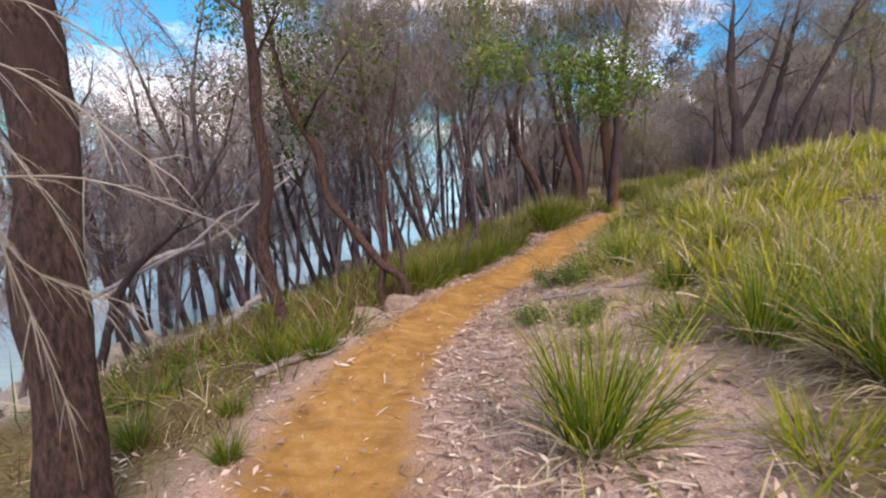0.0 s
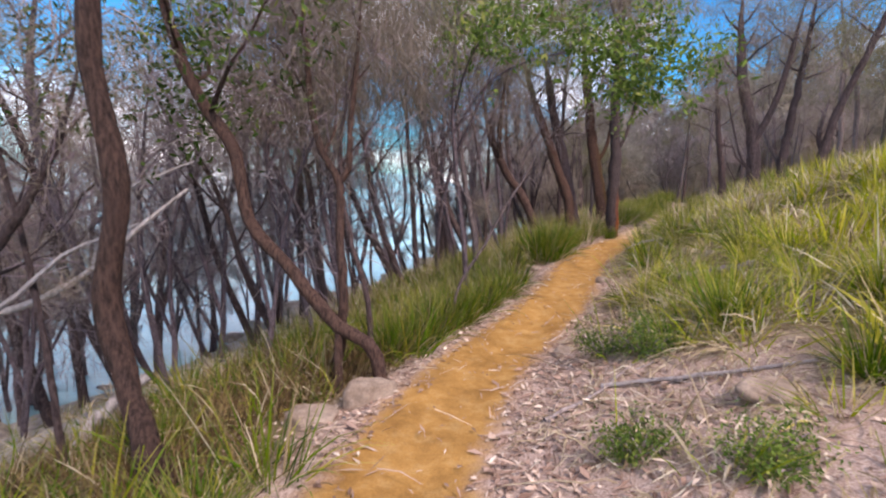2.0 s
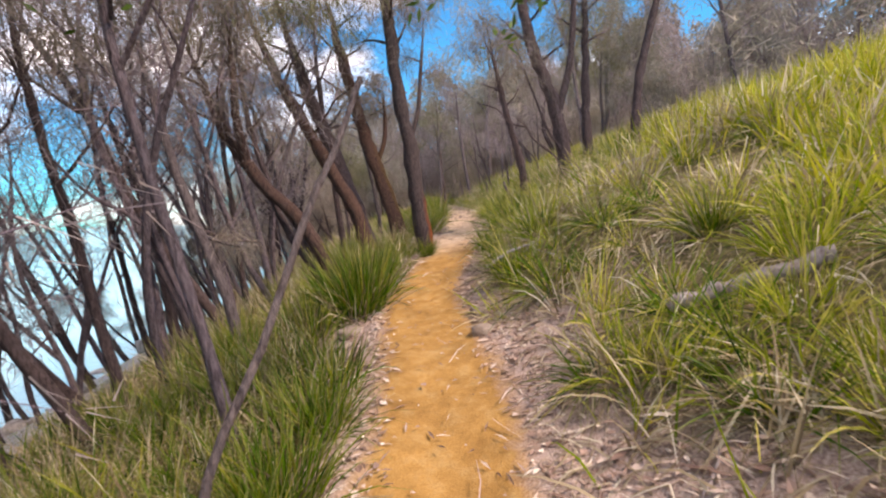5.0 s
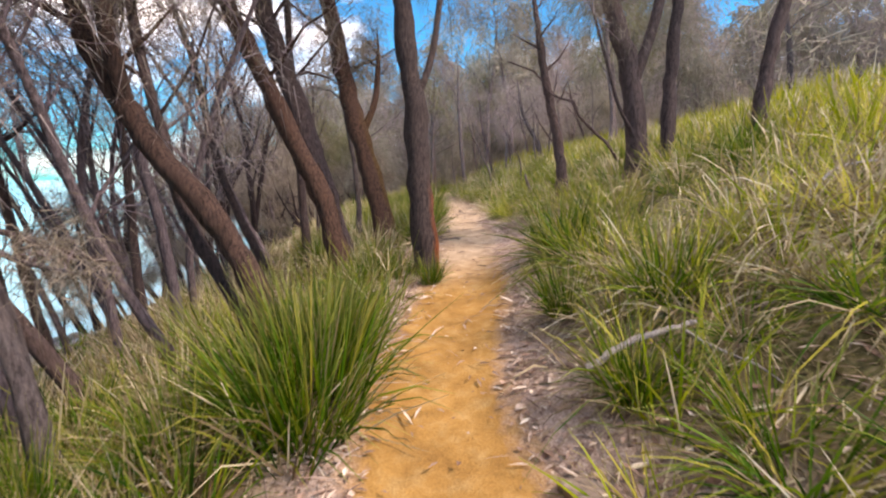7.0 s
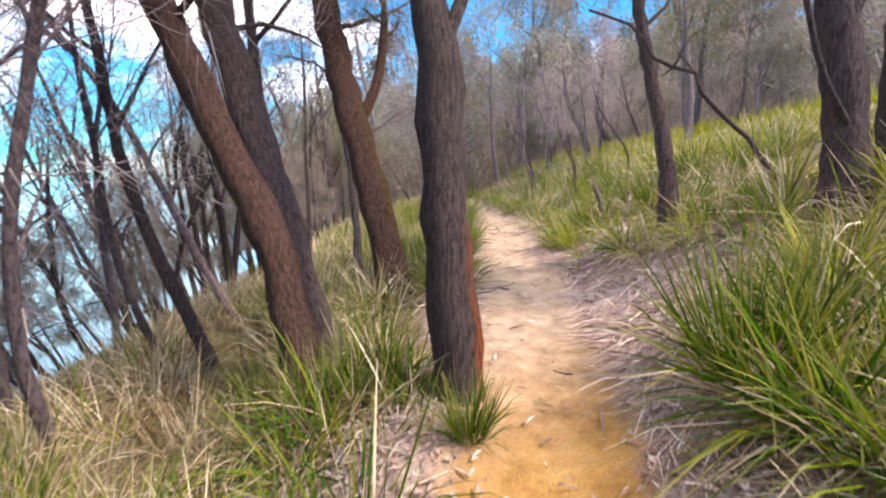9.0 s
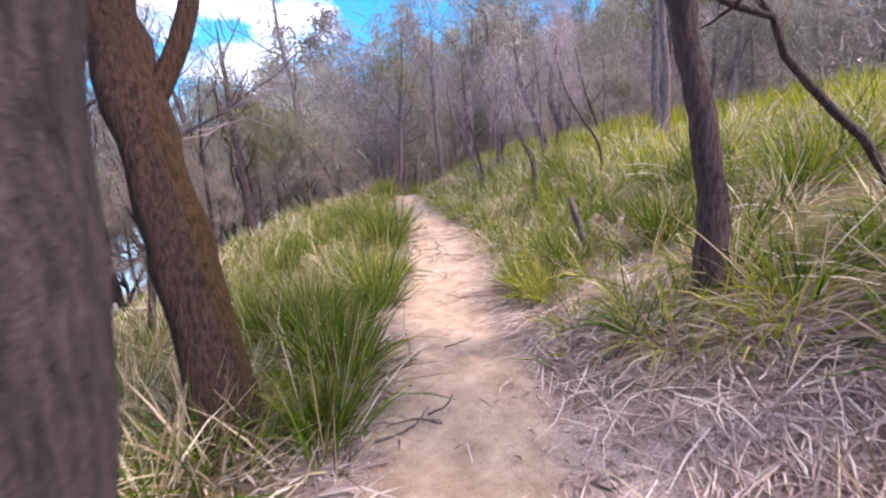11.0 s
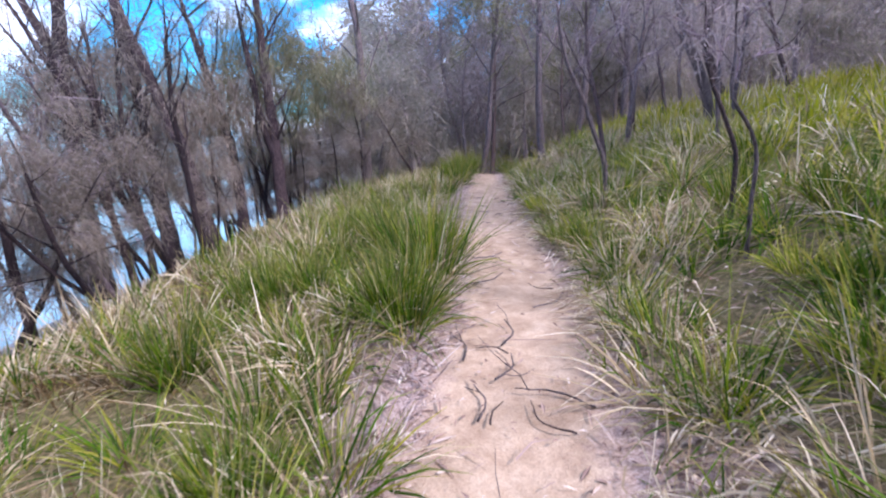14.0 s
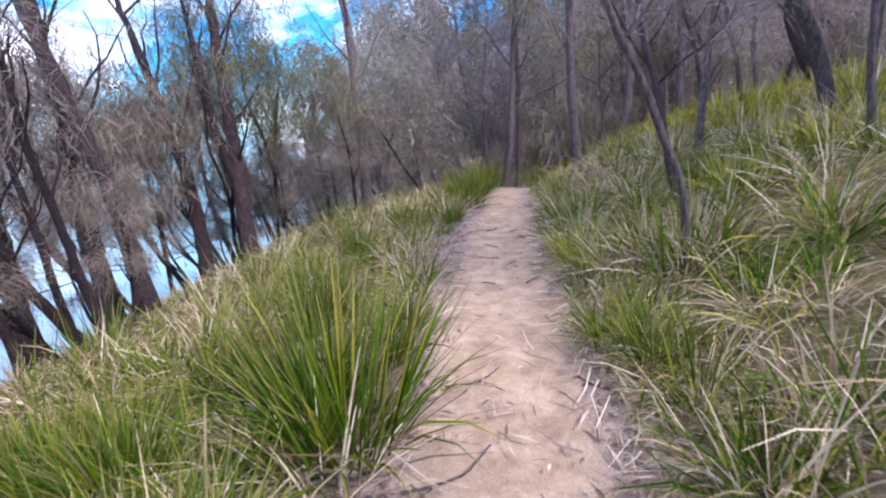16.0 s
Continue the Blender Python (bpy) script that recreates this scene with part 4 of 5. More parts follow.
for a, m, z in [((-1.5, 1.5, 1.6), (-1.25, 1.42, 1.42), (-1.1, 1.4, 1.2)), ((-1.5, 1.5, 1.75), (-1.1, 1.42, 1.6), (-0.88, 1.45, 1.42)), ((-1.45, 1.45, 1.35), (-1.0, 1.4, 1.36), (-0.66, 1.4, 1.25)),
                ((-1.35, 1.4, 1.3), (-1.22, 1.36, 0.95), (-1.1, 1.32, 0.62)), ((-1.4, 1.45, 1.25), (-1.25, 1.4, 1.1), (-0.95, 1.38, 1.0)), ((-1.5, 1.5, 1.85), (-1.2, 1.45, 1.85), (-0.9, 1.45, 1.7))]:
    st = curve_through(np.array([a, m, z]) - np.array(first.location), 9)
    strands.tube(st, np.linspace(0.0045, 0.002, 9), 4)
    way = r_leaf.normal(size=(22, 3)) * 0.4 + unit(st[-1] - st[0])
    way /= np.linalg.norm(way, axis=1)[:, None]
    strands.ribbons(st[r_leaf.integers(1, 9, 22)], way, np.full(22, 0.5), r_leaf.uniform(0.08, 0.22, 22), np.full(22, 0.0038), 2, rnd=r_leaf)
tagged(part("hanging_twig", strands.mesh("hanging_twig", NEEDLE_GREY), first, "thin drooping grey-green twigs"), kind="stuff")

# ---- the wood round the trail ----
OPEN = [(o.location.x, o.location.y) for o in bpy.data.objects if o.get("category") == "tree"]


def forest_kind(seed, tall, radius, bark_mat, foliage, lean, name, label, group, stems=1, **kw):
    rnd = np.random.default_rng(seed)
    line = wander(rnd, (0, 0, -0.3), (lean, rnd.normal() * 0.08, 1.0), tall, 6, 0.1, 0.1)
    line[0] = (0, 0, -0.3)
    forks = []
    for _ in range(stems - 1):
        i = rnd.integers(0, 3)
        forks.append((wander(rnd, line[i], (rnd.normal() * 0.5 + lean, rnd.normal() * 0.5, 1.0), tall * 0.75, 5, 0.12, 0.1), radius * 0.7))
    return tree(name, label, (0, 0, -50), line, radius, bark_mat, seed, foliage=foliage, group=group, forks=forks, sides=7, flare=1.2, **kw)


def kinds(name, label, group, bark_mats, rows, **kw):
    return [forest_kind(seed, tall, r, bark_mats[k % len(bark_mats)], fol, lean, name, label, group, stems, start=start, per=per, **kw)
            for k, (seed, tall, r, fol, lean, stems, start, per) in enumerate(rows)]


SHORE = kinds("sheoak_tree", "thin mauve-grey she-oak with bare grey twigs above the lake", "she-oaks above the lake", [BARK_MAUVE, BARK_DARK, BARK_MAUVE],
              [(100, 5.5, 0.06, NEEDLE_MAUVE, -0.25, 1, 0.4, 2), (101, 6.5, 0.08, NEEDLE_MAUVE, -0.3, 1, 0.45, 2), (102, 4.5, 0.045, NEEDLE_MAUVE, -0.2, 2, 0.3, 1),
               (103, 5.0, 0.05, NEEDLE_MAUVE, -0.3, 1, 0.35, 1), (104, 6.0, 0.07, NEEDLE_MAUVE, -0.22, 1, 0.45, 3)], limb_count=7, reach=0.3, rise=1.5, detail=(4, 3), width=0.008, needle=0.26)
SHADY = kinds("sheoak_tree", "dark she-oak with steep bare limbs above the lake", "she-oaks above the lake", [BARK_SHADED],
              [(101, 6.5, 0.09, NEEDLE, -0.3, 1, 0.35, 1), (103, 5.5, 0.07, NEEDLE, -0.3, 2, 0.35, 1), (104, 6.0, 0.08, NEEDLE, -0.22, 1, 0.4, 2)], limb_count=8, reach=0.3, rise=1.7, detail=(4, 3), width=0.009, needle=0.28, twig_mat=TWIG_SHADED)
BUSHY = kinds("sheoak_tree", "bushy brownish she-oak with soft plumes of fine needles", "she-oaks above the lake", [BARK_SHADED],
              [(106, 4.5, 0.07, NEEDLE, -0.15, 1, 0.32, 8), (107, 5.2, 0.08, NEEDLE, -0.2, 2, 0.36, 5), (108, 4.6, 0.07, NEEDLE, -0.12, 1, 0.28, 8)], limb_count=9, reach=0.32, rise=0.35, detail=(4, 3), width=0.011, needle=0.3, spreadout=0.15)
PALE_BUSH = kinds("sheoak_tree", "light mauve-grey she-oak with thin soft foliage above the lake", "she-oaks above the lake", [BARK_MAUVE],
                  [(106, 4.5, 0.06, NEEDLE_MAUVE, -0.15, 1, 0.32, 5), (109, 5.0, 0.06, NEEDLE_MAUVE, -0.2, 2, 0.36, 3)], limb_count=8, reach=0.32, rise=0.5, detail=(4, 3), width=0.009, needle=0.3, spreadout=0.15)
UPPER = kinds("sheoak_tree", "grey-green she-oak with fine drooping twigs on the hillside", "she-oaks on the hillside", [BARK_GREY, HAZED_BARK],
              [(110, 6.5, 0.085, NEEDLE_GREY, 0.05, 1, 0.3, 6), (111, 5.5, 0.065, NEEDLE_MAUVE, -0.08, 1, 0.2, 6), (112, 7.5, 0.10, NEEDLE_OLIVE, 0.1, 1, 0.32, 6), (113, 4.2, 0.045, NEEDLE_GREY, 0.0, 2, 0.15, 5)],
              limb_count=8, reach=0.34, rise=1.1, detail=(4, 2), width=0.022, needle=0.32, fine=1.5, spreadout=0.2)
FAR = kinds("gum_tree", "grey-green gum standing far up the wooded hillside", "far gums", [HAZED_BARK],
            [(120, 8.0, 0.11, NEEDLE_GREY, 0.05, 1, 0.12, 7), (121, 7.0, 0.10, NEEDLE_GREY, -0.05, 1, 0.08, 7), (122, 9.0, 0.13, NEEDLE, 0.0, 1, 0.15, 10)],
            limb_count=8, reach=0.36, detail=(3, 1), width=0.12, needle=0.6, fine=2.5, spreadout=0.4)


def plant(kinds, spots, rnd, lo, hi, face):
    for x, y in spots:
        k = kinds[rnd.integers(len(kinds))]
        s = rnd.uniform(lo, hi)
        m = Matrix.Translation((x, y, stand(x, y))) @ Euler((rnd.normal() * 0.06, rnd.normal() * 0.07, face + rnd.normal() * 0.7)).to_matrix().to_4x4() @ Matrix.Scale(s, 4)
        copy_thing(k, m)


def scatter(rnd, n, box, low, high, gap, keep=(), tries=30):
    """Spots whose distance to the right of the trail lies between low and high, not nearer than gap to each other."""
    out = list(keep)
    first = len(out)
    XY = np.stack([rnd.uniform(box[0], box[1], n * tries), rnd.uniform(box[2], box[3], n * tries)], 1)
    u, _ = beside(XY[:, 0], XY[:, 1])
    for (x, y), d in zip(XY, u):
        if len(out) - first >= n:
            break
        if low < d < high and all((x - a) ** 2 + (y - b) ** 2 > gap * gap for a, b in out):
            out.append((x, y))
    return out[first:]


r_wood = np.random.default_rng(21)
near_left = scatter(np.random.default_rng(23), 55, (-9, 6, 7.8, 17.5), -6.5, -2.3, 0.52, OPEN) + scatter(r_wood, 10, (-9, -2, 3.5, 8.5), -8.0, -4.4, 0.9, OPEN)
near_left = [p for p in near_left if p[1] < 9.8 or p[1] > 13.5 or beside(*p)[0][0] < -3.1]
plant(SHORE + PALE_BUSH, scatter(np.random.default_rng(29), 7, (-7, 0.5, 8.5, 14), -7.2, -4.0, 0.7, OPEN + near_left), r_wood, 0.65, 0.95, 0.35)
plant(PALE_BUSH, scatter(np.random.default_rng(32), 7, (-12, -4.5, 6, 14), -9.2, -5.5, 1.0, OPEN), r_wood, 1.0, 1.3, 0.35)
plant(SHADY, scatter(np.random.default_rng(28), 12, (0, 9, 22, 32), -9.0, -5.4, 0.7, OPEN), r_wood, 0.6, 0.95, 0.35)
more_left = scatter(r_wood, 12, (0, 10, 21, 30), -8.8, -5.2, 0.9, OPEN)
bushes = scatter(r_wood, 8, (-11, -1, 6.5, 16), -8.8, -5.0, 1.1, OPEN + near_left)
plant(PALE_BUSH, bushes, r_wood, 0.75, 1.1, 0.35)
plant(SHADY, more_left, r_wood, 0.6, 0.9, 0.35)
mid_left = scatter(r_wood, 32, (-2, 13, 19, 44), -8.8, -4.0, 0.7, OPEN + near_left)
far_left = scatter(r_wood, 11, (-12, 14, -2, 50), -9.0, -5.0, 1.2, OPEN + near_left + mid_left + more_left)
plant(SHORE, near_left + far_left, r_wood, 0.75, 1.15, 0.35)
low_near = scatter(r_wood, 10, (-9, 4, 7.5, 17), -8.2, -4.7, 0.9, OPEN)
plant(PALE_BUSH, low_near, r_wood, 0.5, 0.72, 0.35)
low_left = scatter(r_wood, 42, (0, 13, 18, 44), -8.8, -4.3, 0.8, OPEN)
plant(BUSHY, low_left, r_wood, 0.38, 0.6, 0.35)
plant(SHADY, mid_left, r_wood, 0.65, 1.0, 0.35)
plant(PALE_BUSH, scatter(np.random.default_rng(26), 10, (-11, -3, 5, 14), -9.2, -5.6, 1.0, OPEN + near_left), r_wood, 0.7, 1.0, 0.35)
plant(PALE_BUSH + SHORE, scatter(np.random.default_rng(41), 9, (-8, 3.5, 8, 17), -7.6, -4.2, 0.8, OPEN + near_left), np.random.default_rng(42), 0.7, 1.0, 0.35)
plant(BUSHY, scatter(np.random.default_rng(27), 12, (8, 20, 28, 40), -7.0, -1.6, 1.1, OPEN), r_wood, 0.55, 0.85, 0.35)
ahead = scatter(r_wood, 42, (-2, 34, 29, 50), -4.5, 14.0, 1.2, OPEN + mid_left + far_left)
upper = scatter(r_wood, 46, (6, 40, 8, 46), 8.0, 20.0, 1.4, OPEN + ahead)
lower = scatter(r_wood, 10, (10, 26, 18, 34), 3.6, 8.0, 1.3, OPEN + ahead + upper)
rim = scatter(r_wood, 60, (-2, 75, 0, 90), 14.0, 45.0, 2.2, ahead + upper) + scatter(r_wood, 22, (-6, 40, 48, 75), -8.0, 20.0, 2.2)
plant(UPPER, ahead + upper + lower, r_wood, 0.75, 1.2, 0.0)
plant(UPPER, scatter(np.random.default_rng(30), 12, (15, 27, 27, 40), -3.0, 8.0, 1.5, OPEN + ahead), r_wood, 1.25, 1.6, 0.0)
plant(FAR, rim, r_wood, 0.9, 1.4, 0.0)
for ob in SHORE + SHADY + BUSHY + PALE_BUSH + UPPER + FAR:
    for o in (*ob.children_recursive, ob):
        bpy.data.objects.remove(o)


# ---- grass ----
def tussock_mesh(rnd, blades, tall, spread_r, lean, width, seg=3):
    p = Pile()
    az = rnd.uniform(0, 2 * np.pi, blades)
    r = np.sqrt(rnd.random(blades)) * spread_r
    base = np.stack([r * np.cos(az), r * np.sin(az), np.full(blades, -0.03)], 1)
    tilt = lean * (0.35 + r / spread_r) * rnd.uniform(0.4, 1.5, blades)
    az2 = az + rnd.normal(size=blades) * 0.5
    way = np.stack([np.sin(tilt) * np.cos(az2), np.sin(tilt) * np.sin(az2), np.cos(tilt)], 1)
    ln = tall * rnd.uniform(0.55, 1.15, blades)
    p.ribbons(base, way, rnd.uniform(0.15, 0.85, blades) * np.clip(tilt, 0.2, 1.1), ln, rnd.uniform(0.6, 1.3, blades) * width, seg, rnd=rnd)
    return p


def tussock(seed, tall, r, green, dry, mat, lean=0.5, width=0.012, straw=STRAW_DULL):
    rnd = np.random.default_rng(seed)
    g = new("grass_tussock", tussock_mesh(rnd, green, tall, r, lean, width).mesh("tussock", mat))
    part("dead_straw", tussock_mesh(rnd, dry, tall * 0.85, r * 1.1, lean * 1.9, width * 0.8, 2).mesh("dead_straw", straw), g, "straw-coloured dead blades")["kind"] = "stuff"
    g.location.z = -50
    return tagged(g, "clump of long green strap grass with dry straw blades", "grass", "grass tussocks")


TUFTS = [tussock(200, 0.62, 0.12, 230, 110, BLADE_DEEP, 0.5, 0.0085), tussock(201, 0.52, 0.17, 180, 170, BLADE, 0.95, 0.0085), tussock(202, 0.52, 0.15, 110, 200, BLADE, 0.7, 0.0085),
         tussock(203, 0.45, 0.2, 190, 120, BLADE_LIME, 0.65, 0.009), tussock(204, 0.66, 0.15, 240, 70, BLADE_DEEP, 0.45, 0.0088), tussock(205, 0.4, 0.18, 50, 220, BLADE_LIME, 1.0, 0.008, STRAW), tussock(206, 0.62, 0.11, 300, 130, BLADE, 0.46, 0.0075, STRAW)]
TUFTS[5]["label"] = "mostly dry straw-coloured grass clump with few green blades"
TUFTS[6]["label"] = "upright bright green grass clump with straw blades at its foot"
TUFTS[3]["label"] = "yellow-green grass clump with dry straw blades"


def put_tuft(kind, x, y, s, turn):
    copy_thing(TUFTS[kind], Matrix.Translation((x, y, stand(x, y))) @ Euler((0, 0, turn)).to_matrix().to_4x4() @ Matrix.Scale(s * 1.2, 4))


r_grass = np.random.default_rng(31)
# clumps that stand out, kind and size
for kind, x, y, s in [(6, 0.86, 2.3, 1.2), (5, 2.45, 6.5, 1.1), (5, 2.65, 6.9, 1.1), (5, 2.2, 5.9, 1.0), (5, 2.9, 7.3, 1.1), (5, 2.75, 5.9, 1.1), (5, 2.0, 4.6, 0.9), (3, 2.95, 4.6, 0.9), (5, 1.35, 2.75, 0.8), (2, 1.3, 3.6, 0.6), (2, 2.38, 6.46, 0.8), (3, 3.5, 6.55, 0.9), (6, 2.2, 3.1, 1.0), (6, 2.35, 2.5, 1.0), (6, 2.75, 3.6, 1.0), (6, 1.7, 0.9, 0.9), (1, 1.5, 1.0, 0.7), (6, 2.42, 6.1, 1.05), (2, 2.6, 7.25, 1.0), (5, 2.2, 5.6, 1.0), (2, 1.95, 6.1, 0.9),
                      (0, -2.1, 3.0, 0.5), (4, -1.25, 2.55, 0.35), (4, -1.55, 3.3, 0.35), (0, -1.75, 1.9, 0.6), (0, -1.62, 4.45, 0.75), (1, -3.0, 5.5, 0.9),
                      (4, 0.4, 8.3, 0.95), (4, 0.05, 8.0, 0.9), (4, -0.45, 7.35, 0.9), (0, -0.2, 7.7, 0.85), (4, 0.75, 8.75, 0.9), (0, 1.2, 9.3, 0.9), (4, 2.75, 11.9, 1.3), (4, 2.5, 11.5, 1.3), (4, 3.05, 12.45, 0.85), (4, 2.85, 12.2, 1.3), (0, 2.4, 11.9, 1.3), (4, 3.4, 12.9, 0.75), (0, 4.42, 11.3, 0.85),
                      (1, 3.64, 9.55, 1.05), (5, 3.3, 9.9, 1.0), (2, 3.9, 10.4, 1.0), (1, 5.55, 12.1, 1.45), (4, 5.7, 12.45, 1.2), (2, 5.35, 11.8, 1.3), (1, 6.15, 12.3, 1.2), (4, 4.5, 13.2, 0.5), (1, 4.5, 13.75, 0.55), (4, 4.3, 14.1, 0.7), (0, 4.0, 14.2, 0.8),
                      (1, 3.0, 7.6, 0.9), (3, 3.2, 7.35, 0.8), (1, 3.2, 8.0, 0.9), (3, 2.75, 7.75, 0.8), (1, 2.6, 8.2, 0.8), (4, 6.2, 17.2, 1.05), (2, 6.5, 16.95, 0.8), (5, 6.85, 17.05, 0.9), (5, 6.05, 17.9, 1.1), (4, 7.6, 18.4, 0.8), (5, 8.85, 21.3, 1.1), (5, 8.5, 21.7, 1.1), (0, 7.95, 21.6, 1.0), (4, 8.2, 21.3, 0.9), (5, 8.6, 22.4, 1.0), (2, 11.4, 20.8, 0.8), (5, 11.5, 20.2, 1.0), (5, 11.9, 20.1, 1.0), (2, 8.4, 15.95, 0.8), (5, 8.45, 15.45, 1.1),
                      (2, 6.12, 15.85, 1.25), (0, 6.25, 16.1, 1.1), (5, 6.0, 15.6, 0.9), (3, 8.15, 15.75, 0.9), (2, 7.6, 14.6, 0.9), (5, 7.5, 14.3, 1.1), (5, 7.6, 14.0, 1.0), (5, 8.0, 14.9, 1.1), (0, 6.4, 17.0, 1.0), (2, 6.6, 17.3, 1.0), (4, 7.2, 17.15, 0.8), (4, 7.5, 17.6, 0.95),
                      (2, 8.3, 16.15, 1.0), (5, 8.7, 16.0, 1.1), (4, 8.92, 19.7, 1.05), (0, 8.8, 19.9, 0.9), (4, 9.62, 20.7, 1.4), (2, 9.35, 20.75, 1.3), (0, 9.5, 21.2, 1.25), (2, 9.4, 21.6, 1.0), (2, 13.1, 26.4, 1.0), (4, 13.35, 27.1, 1.1), (4, 13.9, 27.75, 1.1), (0, 13.6, 27.6, 1.1), (4, 14.5, 28.6, 1.2), (0, 14.9, 29.2, 1.2), (0, 15.6, 28.1, 0.9)]:
    put_tuft(kind, x, y, s, r_grass.uniform(0, 6))
fixed = [(0.86, 2.3), (1.95, 6.0), (-0.55, 6.6)]
right = scatter(r_grass, 150, (0, 14, 0, 25), 0.8, 4.0, 0.33, fixed)
left = scatter(r_grass, 125, (-4, 13, 3, 26), -2.9, -0.72, 0.3, fixed)
for x, y in right:
    if beside(x, y)[0][0] < clear_to(y) + 0.1 and r_grass.random() < 0.85:
        continue
    kind = int(r_grass.choice([0, 1, 2, 3, 5], p=[0.15, 0.25, 0.25, 0.2, 0.15]))
    put_tuft(5 if 6.8 < x < 8.8 and 13.4 < y < 15.3 else kind, x, y, r_grass.uniform(0.6, 1.05), r_grass.uniform(0, 6))
for x, y in left:
    if y < 4.2 or (y < 6.9 and beside(x, y)[0][0] < -1.1 and r_grass.random() < 0.75) or (x + 0.75) ** 2 + (y - 6.1) ** 2 < 0.45 or (x - 2.05) ** 2 + (y - 10.85) ** 2 < 0.2:
        continue
    put_tuft(int(r_grass.choice([0, 1, 2, 4, 5], p=[0.2, 0.15, 0.28, 0.17, 0.2])), x, y, r_grass.uniform(0.6, 1.0), r_grass.uniform(0, 6))
for ob in TUFTS:
    for o in (*ob.children_recursive, ob):
        bpy.data.objects.remove(o)


def meadow(name, what, heads, along, across, tall, radius, per, width, mat, dry, seg, seed, lean=0.75, test=None, patch=-9.0, straw=STRAW):
    """Grass clumps joined into one sheet: blades fan out from each clump's middle, and a share of them is dry."""
    rnd = np.random.default_rng(seed)
    i = rnd.integers(*[int(np.argmin(np.abs(DENSE[:, 1] - v))) for v in along], heads)
    d = across[0] + (across[1] - across[0]) * rnd.random(heads) ** 1.1
    head = np.stack([DENSE[i, 0] + TANG[i, 1] * d, DENSE[i, 1] - TANG[i, 0] * d], 1)
    wave = np.sin(1.9 * head[:, 0] + 0.7 * head[:, 1]) * np.sin(1.6 * head[:, 1] - 1.1 * head[:, 0]) + rnd.normal(size=heads) * 0.25
    head = head[wave > patch]
    heads = len(head)
    big, dead = rnd.uniform(0.5, 1.3, heads), np.clip(rnd.normal(dry, 0.28, heads), 0.05, 0.95)
    n = heads * per
    k = np.repeat(np.arange(heads), per)
    az, r = rnd.uniform(0, 2 * np.pi, n), np.sqrt(rnd.random(n))
    xy = head[k] + np.stack([np.cos(az), np.sin(az)], 1) * (r * radius * big[k])[:, None]
    u, _ = beside(xy[:, 0], xy[:, 1])
    ok = np.abs(u) > 0.58 + 0.12 * np.sin(xy[:, 1] * 2.3) + 0.06 * np.sin(xy[:, 1] * 7.1)
    if test is not None:
        ok &= test(xy[:, 0], xy[:, 1], u, rnd)
    isdry = rnd.random(n) < dead[k]
    for kind, sel, label in ((mat, ok & ~isdry, ("dense " if mat in (BROWN_FUZZ, STRAW) else "green clumps of ") + what), (straw, ok & isdry, "dry straw blades among " + what)):
        q = np.flatnonzero(sel)
        m = len(q)
        base = np.column_stack([xy[q], height(xy[q, 0], xy[q, 1]) - 0.02])
        tilt = lean * (0.25 + r[q]) * rnd.uniform(0.3, 1.4, m) * (1.5 if kind is straw else 1.0)
        a2 = az[q] + rnd.normal(size=m) * 0.6
        way = np.stack([np.sin(tilt) * np.cos(a2), np.sin(tilt) * np.sin(a2), np.cos(tilt)], 1)
        p = Pile()
        p.ribbons(base, way, rnd.uniform(0.2, 0.85, m) * np.clip(tilt, 0.15, 1.0), tall * big[k[q]] * rnd.uniform(0.5, 1.2, m), width * rnd.uniform(0.6, 1.4, m), seg, rnd=rnd)
        tagged(new(name if kind is mat else "dry_" + name, p.mesh(name, kind)), label, "grass", kind="stuff")


bare = lambda x, y, u, rnd: ~((u < clear_to(y)) & (rnd.random(len(x)) < 0.92))
thin = lambda x, y, u, rnd: ((y > 7.0) | (rnd.random(len(x)) < np.where(y > 5.0, np.where(u < -1.0, 0.34, 0.75), 0.14))) & ((x + 0.5) ** 2 + (y - 6.2) ** 2 > 0.2) & ((x + 0.98) ** 2 + (y - 5.9) ** 2 > 0.16) & ((x - 2.05) ** 2 + (y - 10.85) ** 2 > 0.14)
def patchy(x, y, u, rnd):
    """Clumps apart from each other on the lower bank, closed grass further on."""
    gap = (np.sin(2.6 * x + 0.8 * y) * np.sin(2.2 * y - 1.2 * x) < 0.12) & (y < 6.8) & (u < 3.4)
    return bare(x, y, u, rnd) & ~(gap & (rnd.random(len(x)) < 0.8))


meadow("slope_grass", "strap grass on the slope", 520, (12.5, 28), (0.75, 4.6), 0.58, 0.2, 84, 0.011, BLADE, 0.6, 3, 300, 0.85, bare, -0.35)
meadow("bank_tussocks", "yellow-green strap grass above the trail", 640, (-1, 13), (0.8, 5.0), 0.55, 0.2, 82, 0.012, BLADE_LIME, 0.74, 3, 308, 0.8, patchy, -0.1)
meadow("upper_grass", "grass on the upper slope", 1250, (0, 34), (3.0, 14.0), 0.52, 0.3, 40, 0.026, BLADE_SUNLIT, 0.2, 2, 302, 0.6)
meadow("shoulder_grass", "strap grass along the lower edge of the trail", 400, (11.5, 30), (-0.72, -4.2), 0.62, 0.2, 88, 0.0105, BLADE_DEEP, 0.6, 3, 303, 0.8, thin, -0.2)
meadow("edge_grass", "dark green strap grass below the first part of the trail", 300, (3.6, 12), (-0.75, -4.0), 0.6, 0.17, 58, 0.012, BLADE_DEEP, 0.4, 3, 309, 0.7, thin, -9.0, STRAW_DULL)
